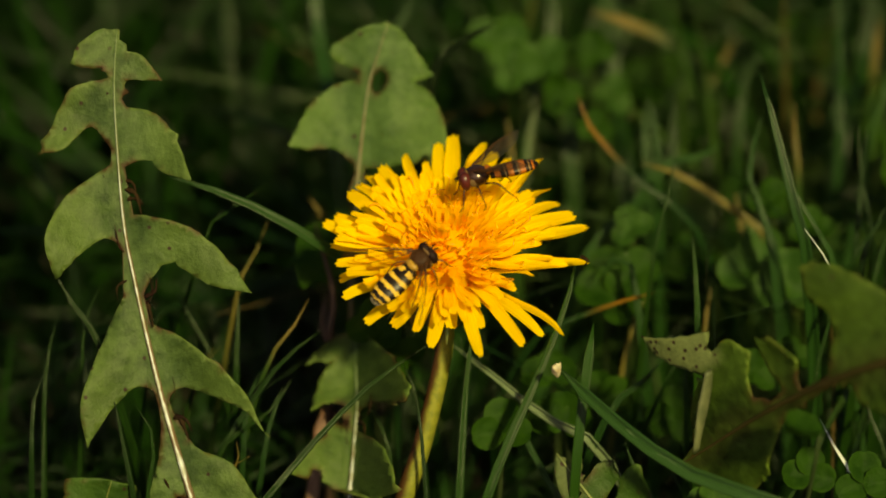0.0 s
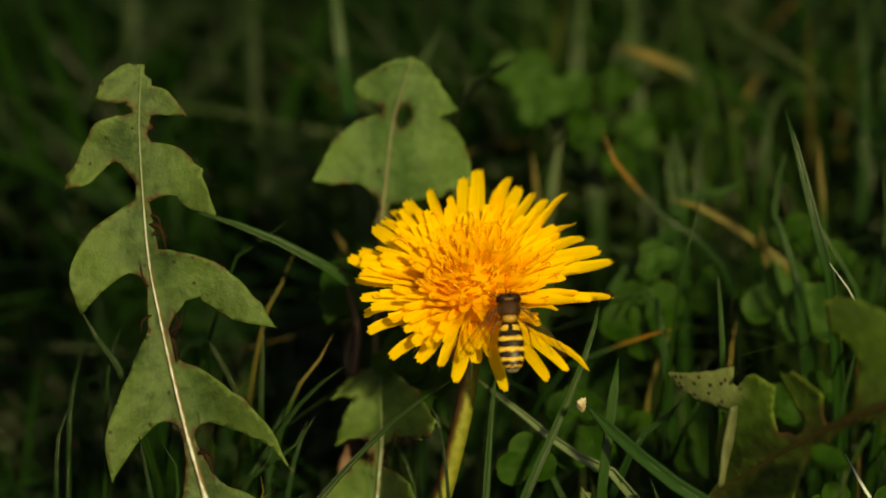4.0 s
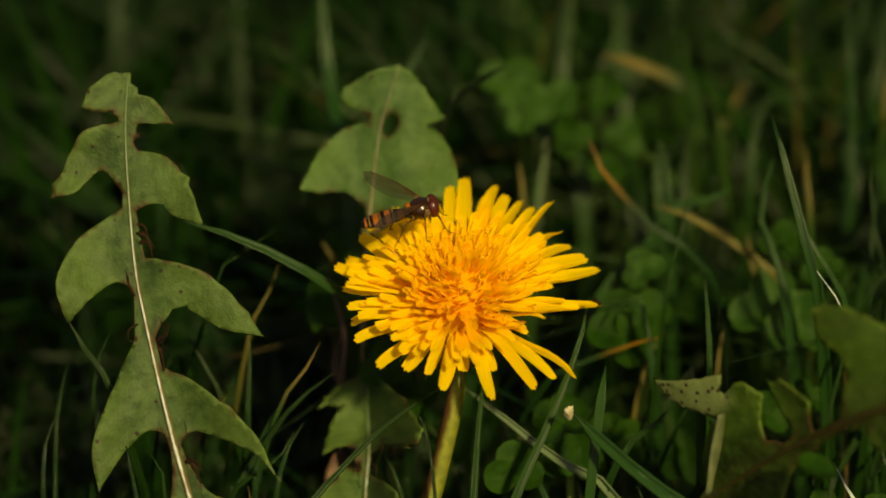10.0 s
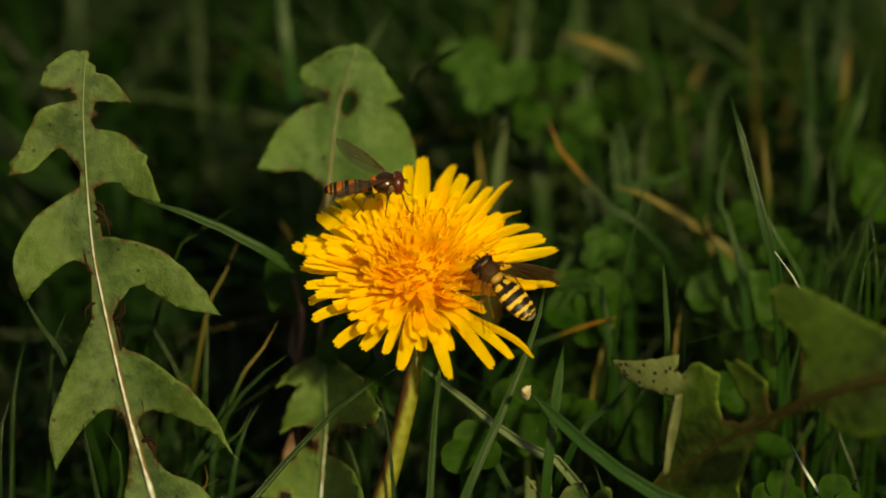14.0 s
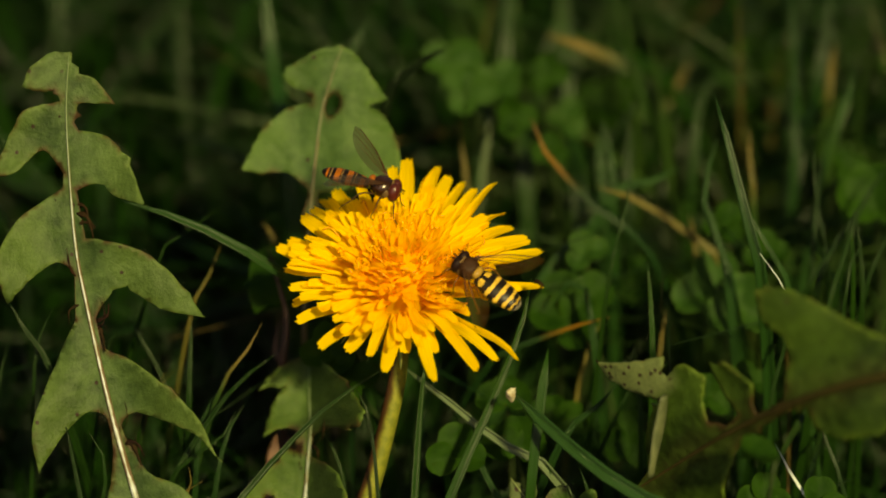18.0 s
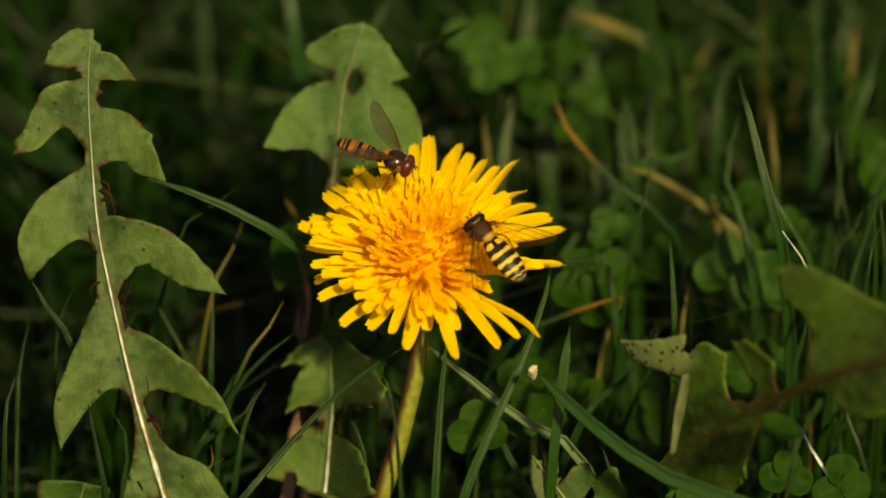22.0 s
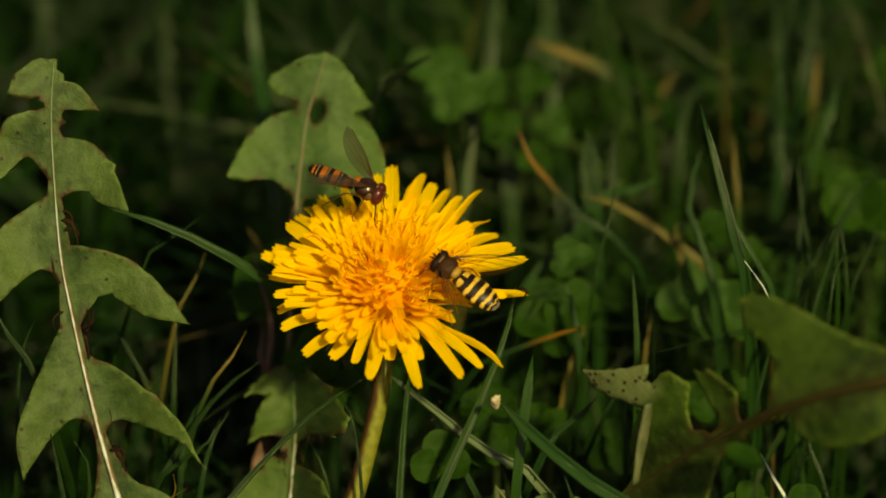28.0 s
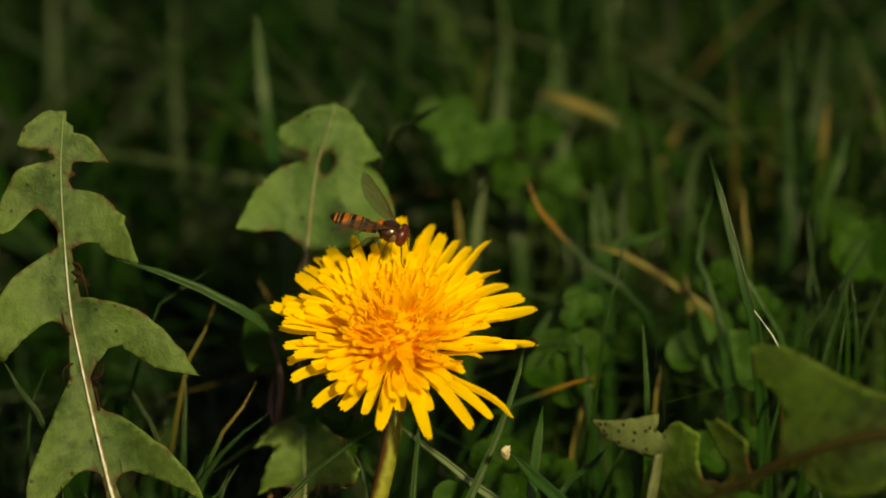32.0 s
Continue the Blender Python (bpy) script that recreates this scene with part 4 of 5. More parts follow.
grass_blade([(0.0662, -0.0143, 0.046), (0.0605, -0.0158, 0.044), (0.0554, -0.0192, 0.0391)], 0.9, GRASS, ARCHED, 10)
grass_blade([(0.038, 0.0193, 0.0522), (0.0371, 0.0163, 0.0479), (0.0367, 0.0122, 0.0421)], 1.2, STRAW_TIP, DRY, 10)
grass_blade([(0.0199, 0.0177, 0.0534), (0.0243, 0.0207, 0.0577), (0.0269, 0.0136, 0.0476)], 1.6, GRASS_BLUE, ARCHED, 10)
grass_blade([(0.0462, 0.0365, 0.0733), (0.0438, 0.0314, 0.0661), (0.0454, 0.0282, 0.0614), (0.0483, 0.0233, 0.0545)], 1.7, GRASS_BLUE, UPRIGHT, 10)
grass_blade([(0.0666, 0.0202, 0.071), (0.0625, 0.0158, 0.0646), (0.0587, 0.013, 0.0607)], 1.2, GRASS, ARCHED, 10)
grass_blade([(0.0662, 0.0179, 0.0712), (0.0668, 0.0144, 0.0661), (0.0671, 0.0114, 0.0619)], 1.1, GRASS, UPRIGHT, 10)
grass_blade([(0.0607, 0.0351, 0.0748), (0.0614, 0.0288, 0.0658), (0.0632, 0.0227, 0.0571)], 1, GRASS, UPRIGHT, 10)
grass_blade([(0.071, 0.066, 0.0683), (0.0692, 0.062, 0.0626), (0.0669, 0.0583, 0.0573)], 2.2, GRASS_LEADEN, ARCHED, 10)
grass_blade([(0.0618, 0.0883, 0.074), (0.0622, 0.0785, 0.06), (0.0616, 0.0651, 0.0584)], 1.8, GRASS_BLUE, UPRIGHT, 10)
grass_blade([(0.0727, 0.0212, 0.0688), (0.0706, 0.0182, 0.0645), (0.0684, 0.0152, 0.0603)], 1.2, GRASS, ARCHED, 10)
grass_blade([(0.074, 0.0399, 0.0659), (0.0696, 0.0363, 0.0608), (0.0669, 0.0317, 0.0542)], 1.4, GRASS, ARCHED, 10)
grass_blade([(0.0291, 0.0566, 0.0637), (0.0305, 0.0529, 0.0584), (0.031, 0.0482, 0.0516)], 2, GRASS_BLUE, UPRIGHT, 10)
grass_blade([(0.0317, 0.0217, 0.0766), (0.0307, 0.0178, 0.0709), (0.0283, 0.0118, 0.0625)], 0.9, GRASS, UPRIGHT, 10)
grass_blade([(0.0692, 0.0811, 0.0637), (0.0688, 0.0794, 0.0614), (0.0681, 0.0754, 0.0556)], 2.2, STRAW_TIP, DRY, 10)
grass_blade([(0.0491, 0.0781, 0.0595), (0.0462, 0.0743, 0.054), (0.0454, 0.0683, 0.0454)], 2.4, GRASS, ARCHED, 10)
grass_blade([(0.0296, 0.0647, 0.0578), (0.0291, 0.0615, 0.0532), (0.03, 0.0567, 0.0463)], 2.2, GRASS_LEADEN, UPRIGHT, 10)
grass_blade([(0.0082, 0.0721, 0.0509), (0.011, 0.0754, 0.0556), (0.0091, 0.0672, 0.0439)], 2.2, GRASS_LEADEN, ARCHED, 10)
grass_blade([(-0.044, 0.1268, 0.0592), (-0.0428, 0.1111, 0.0368), (-0.0416, 0.1041, 0.0268), (-0.0395, 0.0965, 0.0161)], 2, GRASS, UPRIGHT, 10)
grass_blade([(-0.027, 0.0808, 0.0808), (-0.0247, 0.0696, 0.0647), (-0.022, 0.0542, 0.0602)], 3.4, GRASS_BLUE, UPRIGHT, 10)
grass_blade([(0.0169, 0.0433, 0.0725), (0.0186, 0.0407, 0.0688), (0.0229, 0.0376, 0.0644), (0.0283, 0.0345, 0.06), (0.0364, 0.0323, 0.0534)], 1.15, ORANGE, DRY, 10, taper=0.2)
grass_blade([(0.027, 0.0387, 0.0624), (0.0337, 0.0375, 0.0608), (0.04, 0.0352, 0.0574), (0.0481, 0.0311, 0.0516)], 1.5, STRAW, DRY, 10, taper=0.2)
grass_blade([(0.0279, 0.0412, 0.0556), (0.0241, 0.0386, 0.0519), (0.0187, 0.0344, 0.0459)], 2.6, GRASS_LEADEN, ARCHED, 10)
grass_blade([(0.0416, 0.048, 0.06), (0.0361, 0.0464, 0.0578), (0.0297, 0.0447, 0.0554)], 2.6, GRASS_LEADEN, ARCHED, 10)
grass_blade([(0.0522, 0.0492, 0.0671), (0.0524, 0.0461, 0.0626), (0.053, 0.0422, 0.0571)], 1.7, STRAW_TIP, DRY, 10)
grass_blade([(0.0427, 0.0412, 0.0556), (0.0434, 0.0391, 0.0526), (0.0441, 0.036, 0.0481)], 1.6, STRAW_TIP, DRY, 10)
grass_blade([(0.0433, 0.0299, 0.0674), (0.0455, 0.0264, 0.0623), (0.0477, 0.0213, 0.0551)], 1.8, GRASS_LEADEN, UPRIGHT, 10)
grass_blade([(0.0202, 0.0815, 0.0648), (0.0264, 0.0804, 0.0633), (0.0319, 0.079, 0.0613), (0.0364, 0.0768, 0.058)], 2.3, STRAW_TIP, DRY, 10, taper=0.15)
grass_blade([(0.0463, 0.0963, 0.0506), (0.0433, 0.0929, 0.0457), (0.0394, 0.0878, 0.0385)], 2, STRAW_TIP, DRY, 10)
# pale colour here paints a bright out-of-focus glint on the blade
grass_blade([(0.0712, 0.069, 0.0639), (0.0698, 0.0658, 0.0593), (0.0674, 0.062, 0.054)], 1.8, GRASS_PALE, ARCHED, 10)
grass_blade([(0.0674, 0.1064, 0.0651), (0.065, 0.0963, 0.0506), (0.0634, 0.0884, 0.0393)], 2.4, GRASS, UPRIGHT, 10)
grass_blade([(0.0061, 0.0547, 0.0609), (0.0066, 0.0526, 0.0579), (0.0072, 0.0494, 0.0534)], 1.8, STRAW_TIP, DRY, 10)
grass_blade([(-0.0257, 0.0387, 0.0556), (-0.0248, 0.038, 0.0545), (-0.0234, 0.0364, 0.0522)], 2, STRAW_TIP, DRY, 10)
grass_blade([(0.0041, 0.0497, 0.0816), (-0.0008, 0.0464, 0.0805), (-0.0055, 0.0417, 0.0772)], 2.2, GRASS_SHADE, ARCHED, 10, taper=0.2)
grass_blade([(0.0243, 0.0955, 0.0669), (0.0252, 0.0816, 0.0471), (0.0262, 0.0677, 0.0447)], 3, GRASS, UPRIGHT, 10)
grass_blade([(0.0151, 0.0977, 0.07), (0.0141, 0.0855, 0.0526), (0.0167, 0.0705, 0.0486)], 3.2, GRASS, UPRIGHT, 10)
grass_blade([(-0.0088, 0.0749, 0.0724), (-0.0116, 0.0717, 0.0678), (-0.0153, 0.0679, 0.0624)], 3, GRASS_BLUE, ARCHED, 10)
grass_blade([(0.0342, 0.0653, 0.0586), (0.0338, 0.0604, 0.0517), (0.0342, 0.0551, 0.044)], 2.6, GRASS, UPRIGHT, 10)
grass_blade([(0.0702, 0.0966, 0.0685), (0.0673, 0.085, 0.0518), (0.0633, 0.0705, 0.0486)], 3.2, GRASS, UPRIGHT, 10)
grass_blade([(0.0499, 0.0012, 0.0754), (0.0515, 0.0009, 0.0731), (0.0533, 0.0012, 0.0701), (0.0552, 0.0018, 0.0657), (0.057, 0.0027, 0.0599)], 0.5, GRASS_PAINTED_GLINT, "thin green grass blade with a painted white glint at its tip", 15)
# blade added as a pale blurred glint, its brightness is in the colour
grass_blade([(0.0116, 0.0687, 0.0585), (0.0111, 0.0668, 0.0558), (0.0104, 0.0647, 0.0527)], 1.6, GRASS_PALE, ARCHED, 20)
grass_blade([(-0.0383, -0.004, 0.0567), (-0.0392, -0.0039, 0.055), (-0.0415, -0.0052, 0.0514)], 0.7, GRASS, "thin grass blade with a whitish torn tip", 10)
grass_blade([(0.0655, 0.0175, 0.0726), (0.0652, 0.015, 0.0691), (0.0657, 0.0129, 0.0643)], 1.1, GRASS_FRESH, UPRIGHT, 10)
grass_blade([(0.0623, 0.0756, 0.0688), (0.0618, 0.0719, 0.0634), (0.0622, 0.0676, 0.0572)], 1.0, GRASS_LEADEN, UPRIGHT, 10)

tip = (0.0131, -0.0136, 0.0602)
bm = bmesh.new()
bmesh.ops.create_icosphere(bm, subdivisions=3, radius=0.0009)
for v in bm.verts:
    v.co = Vector((v.co.x * 0.8, v.co.y * 0.5, v.co.z * 1.2)) * (1 + 0.7 * noise.noise(v.co * 1900))
torn = part("torn_tip", bm, plain("torn_white", (0.36, 0.33, 0.24), 0.8, (0.22, 0.17, 0.09), 1500), TORN_BLADE, "pale torn tip of the blade")
torn.matrix_basis = Matrix.Translation(Vector(tip) - TORN_BLADE.matrix_basis.translation)

# ---- clover ----
def clover_leaflet(seed, material):
    rnd = random.Random(seed)
    bm = bmesh.new()
    uv = bm.loops.layers.uv.new("UVMap")
    brink = bm.verts.layers.float.new("margin")
    rows = []
    for i in range(8):
        r = i / 7
        row = []
        for k in range(25):
            a = -math.pi + 2 * math.pi * k / 24
            reach = 0.5 * (1 - 0.14 * math.exp(-(a / 0.3) ** 2)) * (1 + (0.018 if k % 2 else -0.012) * (i == 7))
            x, y = math.sin(a) * reach * r, 0.48 + math.cos(a) * reach * r
            row.append((bm.verts.new((x, y, 0.45 * x * x / (abs(x) + 0.12) + 0.05 * math.sin(y * 5 + seed) + rnd.uniform(-0.002, 0.002))), (y * 0.6 + seed, x * 0.6)))
            row[-1][0][brink] = r ** 9
        rows.append(row)
    for lo, hi in zip(rows, rows[1:]):
        for k in range(24):
            quad = (lo[k], hi[k], hi[k + 1], lo[k + 1])
            fc = bm.faces.new([q[0] for q in quad])
            for l, q in zip(fc.loops, quad):
                l[uv].uv = q[1]
    bmesh.ops.remove_doubles(bm, verts=bm.verts, dist=1e-5)
    me = bpy.data.meshes.new("leaflet")
    bm.to_mesh(me)
    bm.free()
    me.shade_smooth()
    me.materials.append(material)
    return me


LEAFLETS = [clover_leaflet(k, CLOVER) for k in range(4)]
LIT_LEAFLETS = [clover_leaflet(k, CLOVER_LIT) for k in range(4)]


def clover(top, size, tilt, turn, seed, spread=120, lit=False):
    """Three round leaflets on a thin stalk; size is a leaflet's length in millimetres."""
    rnd = random.Random(seed)
    top = Vector(top)
    foot = Vector((top.x + rnd.uniform(-0.01, 0.01), top.y + rnd.uniform(0, 0.01), -0.003))
    root = empty("clover_plant", foot, "small clover plant with three round green leaflets", "clover", "clover in the lawn")
    bm = bmesh.new()
    tube(bm, spline([top - foot, (top - foot) * 0.6 + Vector((rnd.uniform(-.004, .004), 0.004, 0)), Vector((0, 0, 0))], 10), lambda t: 0.00026 + 0.00012 * t, 6)
    part("stalk", bm, STALK, root)
    for k in range(3):
        ob = new("leaflet", (LIT_LEAFLETS if lit else LEAFLETS)[(seed + k) % 4])
        ob.parent = root
        s = size / 1000 * rnd.uniform(0.9, 1.1)
        ob.matrix_basis = Matrix.Translation(top - foot) @ pose(0, 0, 0, tilt, 0, 0) @ pose(0, 0, 0, 0, 0, turn + (k - 1) * spread + rnd.uniform(-12, 12)) @ pose(0, 0, 0, rnd.uniform(0, 26), rnd.uniform(-14, 14), 0) @ Matrix.Diagonal((s, s, s, 1))
    return root


clover((0.0499, -0.025, 0.0496), 4.6, 42, 0, 0, 105)
clover((0.0581, -0.0258, 0.0486), 4.8, 42, 10, 1, 100)
clover((0.0494, -0.0405, 0.0695), 6.0, 4, 90, 2, 5)
clover((0.0358, -0.0269, 0.0438), 4.8, 42, 0, 3, 45, True)
clover((0.041, -0.0272, 0.0433), 4.4, 42, 0, 4, 60, True)
clover((0.0703, -0.027, 0.0453), 5.0, 42, 20, 5, 100)
clover((0.0144, -0.0021, 0.0408), 5.6, 42, 0, 6, 60)
clover((0.0049, -0.0066, 0.0431), 5.6, 42, 0, 7, 100)
clover((0.032, 0.0075, 0.0354), 5.4, 42, 0, 8, 110)
clover((0.0206, 0.009, 0.0375), 5.4, 42, 0, 9, 60)
clover((0.0131, 0.011, 0.0404), 4.8, 42, 0, 10, 70)
clover((0.0731, 0.0436, 0.0538), 9, 42, 0, 11, 60)
clover((0.0508, 0.011, 0.0438), 4, 42, 30, 12, 100)
clover((0.0446, 0.01, 0.0424), 4, 42, 0, 13, 120)
clover((0.0462, 0.0282, 0.0492), 7, 30, 0, 14, 120, True)
clover((0.0247, 0.0271, 0.0477), 7, 30, 60, 15, 120)
clover((0.0504, 0.0242, 0.0487), 6.5, 30, 120, 16, 120, True)
clover((0.0078, 0.0634, 0.0647), 5.2, 50, 30, 17, 120, True)
clover((0.0128, 0.0702, 0.0621), 5, 25, 90, 18, 120, True)
clover((0.0151, 0.0653, 0.0586), 4.4, 55, 160, 19, 120)
clover((0.0048, 0.0786, 0.0602), 5.5, 45, 200, 20, 120, True)
clover((0.0213, 0.0738, 0.0621), 3.6, 50, 20, 21, 120)
clover((0.0227, 0.0215, 0.0484), 6, 30, 200, 22, 120)
clover((-0.0108, 0.0063, 0.0476), 5, 30, 50, 23, 120)
clover((-0.0143, 0.0104, 0.05), 5, 30, 120, 24, 120)
clover((0.0341, 0.1087, 0.0335), 7, 35, 100, 25, 120)
clover((0.0604, 0.1122, 0.0385), 8, 35, 20, 26, 120)
clover((0.037, 0.0492, 0.0356), 6, 35, 10, 27, 120)
clover((0.0694, 0.0985, 0.0364), 7, 35, 90, 28, 120)

patch = random.Random(21)
for k in range(9):
    clover((patch.uniform(0.012, 0.085), patch.uniform(0.03, 0.10), patch.uniform(0.040, 0.056)), patch.uniform(3.5, 5.0), patch.uniform(25, 50), patch.uniform(0, 120), 30 + k, 120, k % 3 == 0)


# ---- the lawn behind and around ----
def lawn(name, count, x0, x1, y0, y1, tall, width, seed, label, material=None, soft=False):
    """Many blades in one mesh; a soft patch thins out towards its edges."""
    rnd = random.Random(seed)
    verts, faces, uvs = [], [], []
    steps = 6
    for _ in range(count):
        x, y = rnd.uniform(x0, x1), rnd.uniform(y0, y1)
        if soft:
            x, y = rnd.gauss((x0 + x1) / 2, (x1 - x0) / 4), rnd.gauss((y0 + y1) / 2, (y1 - y0) / 4)
        if tall(x, y) <= 0:
            continue
        h = tall(x, y) * rnd.uniform(0.5, 1.15)
        w = width * rnd.uniform(0.5, 1.3) / 2
        lean, way = abs(rnd.gauss(0.65, 0.55)), rnd.uniform(0, 2 * math.pi)
        yaw = rnd.uniform(0, math.pi)
        sx, sy = math.cos(yaw), math.sin(yaw)
        start = len(verts)
        for i in range(steps):
            t = i / (steps - 1)
            off = lean * h * t * t
            px, py, pz = x + math.cos(way) * off, y + math.sin(way) * off, h * (t - 0.22 * min(lean, 1.6) * t * t) - 0.006
            half = w * (1 - t ** 2.2) + 0.00008
            for e in (-1, 0, 1):
                verts.append((px + sx * half * e, py + sy * half * e, pz + (0 if e else -half * 0.4)))
                uvs.append((e * 0.5 + 0.5, t))
        for i in range(steps - 1):
            for e in (0, 1):
                a = start + i * 3 + e
                faces.append((a, a + 1, a + 4, a + 3))
    me = bpy.data.meshes.new(name)
    me.from_pydata(verts, [], faces)
    layer = me.uv_layers.new(name="UVMap")
    order = np.empty(len(me.loops), dtype=np.int32)
    me.loops.foreach_get("vertex_index", order)
    layer.data.foreach_set("uv", np.array(uvs, dtype=np.float32)[order].ravel())
    me.shade_smooth()
    me.materials.append(material or GRASS_FIELD_SHADED)
    return tagged(new(name, me), label, "grass", kind="stuff")


def near_height(x, y):
    """Short round the flower, where the blades are placed singly, taller behind."""
    if y < 0.045:
        return 0.034
    return min(0.075, 0.034 + (y - 0.045) * 0.8)


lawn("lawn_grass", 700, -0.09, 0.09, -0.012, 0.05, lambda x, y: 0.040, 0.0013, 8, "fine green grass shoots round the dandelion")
lawn("lawn_grass", 6000, -0.24, 0.24, 0.02, 0.34, near_height, 0.0028, 3, "thick lawn grass behind the flower, deep shade put into its green")
lawn("lawn_grass", 320, 0.004, 0.11, 0.055, 0.15, lambda x, y: 0.078, 0.0018, 11, "lighter green and yellowing grass blades behind the flower", GRASS_MID)
lawn("lawn_grass", 9000, -0.9, 0.9, -0.4, 1.5, lambda x, y: 0.0 if abs(x) < 0.24 and y < 0.34 else 0.07, 0.0040, 4, "lawn grass further off", soft=True)
lawn("lawn_grass", 9000, -0.7, 0.7, -0.9, 0.5, lambda x, y: 0.0 if abs(x) < 0.24 and y > -0.012 else 0.022 if y > -0.35 else 0.035, 0.0036, 6, "short lawn grass in front and beside", soft=True)
lawn("lawn_grass", 2600, -0.24, 0.24, -0.30, -0.015, lambda x, y: 0.022, 0.0024, 9, "short grass in front of the dandelion")
lawn("lawn_grass", 26000, -3.5, 3.5, -3.5, 3.5, lambda x, y: 0.0 if abs(x) < 0.3 and -0.5 < y < 0.4 else 0.05, 0.0075, 7, "lawn grass in the distance", soft=True)


# ---- hoverflies ----
def solid(name, colour, rough, **more):
    more.setdefault("Specular_IOR_Level", 0.2)
    return plain(name, colour, rough, None, 3000, 0.000012, **more)


THORAX_A = solid("thorax_bronze", (0.036, 0.013, 0.004), 0.24, Metallic=0.25, Specular_IOR_Level=0.6)
THORAX_B = solid("thorax_dark", (0.034, 0.013, 0.004), 0.6, Specular_IOR_Level=0.12)
EYE_A = solid("eye_red_brown", (0.070, 0.012, 0.008), 0.30, Specular_IOR_Level=0.4)
EYE_B = solid("eye_dark", (0.016, 0.006, 0.005), 0.6, Specular_IOR_Level=0.12)
BLACK = solid("band_black", (0.009, 0.005, 0.003), 0.4, Specular_IOR_Level=0.2)
AMBER = solid("band_orange", (0.30, 0.085, 0.008), 0.4)
YELLOW = solid("band_yellow", (0.60, 0.37, 0.042), 0.55)
PALE = solid("band_pale", (0.22, 0.13, 0.05), 0.5)
OCHRE = solid("scutellum_ochre", (0.30, 0.17, 0.025), 0.4)
LEG = solid("leg_brown", (0.050, 0.021, 0.008), 0.5)
LEG_AMBER = solid("leg_amber", (0.17, 0.065, 0.012), 0.45)
GREY = solid("tail_grey", (0.20, 0.17, 0.12), 0.5)
FACE = solid("face_pale", (0.22, 0.13, 0.05), 0.5)
DUST = solid("flank_dusted", (0.11, 0.062, 0.022), 0.5)


def wing_material(name, alpha, one, two):
    m = Nodes(name)
    tint = m.noise(m.node("TexCoord", 3), 700.0)
    m.set(Base_Color=m.mix(tint, one, two), Roughness=0.3, Alpha=alpha, Specular_IOR_Level=0.5 if alpha > 0.4 else 0.08)
    return m.mat


WINGS = {"orange_hoverfly": wing_material("wing_smoky", 0.58, (0.020, 0.018, 0.010), (0.036, 0.032, 0.018)),
         "banded_hoverfly": wing_material("wing_amber", 0.11, (0.085, 0.032, 0.004), (0.12, 0.050, 0.007))}


def lump(bm, centre, size, rings=12, sides=16, mat=0):
    """A rounded body about centre, long in y."""
    made = bmesh.ops.create_uvsphere(bm, u_segments=sides, v_segments=rings, radius=1.0)["verts"]
    bmesh.ops.transform(bm, matrix=Matrix.Translation(centre) @ Matrix.Diagonal((*size, 1)) @ pose(0, 0, 0, 90, 0, 0), verts=made)
    for v in made:
        for f in v.link_faces:
            f.material_index = mat
    return made


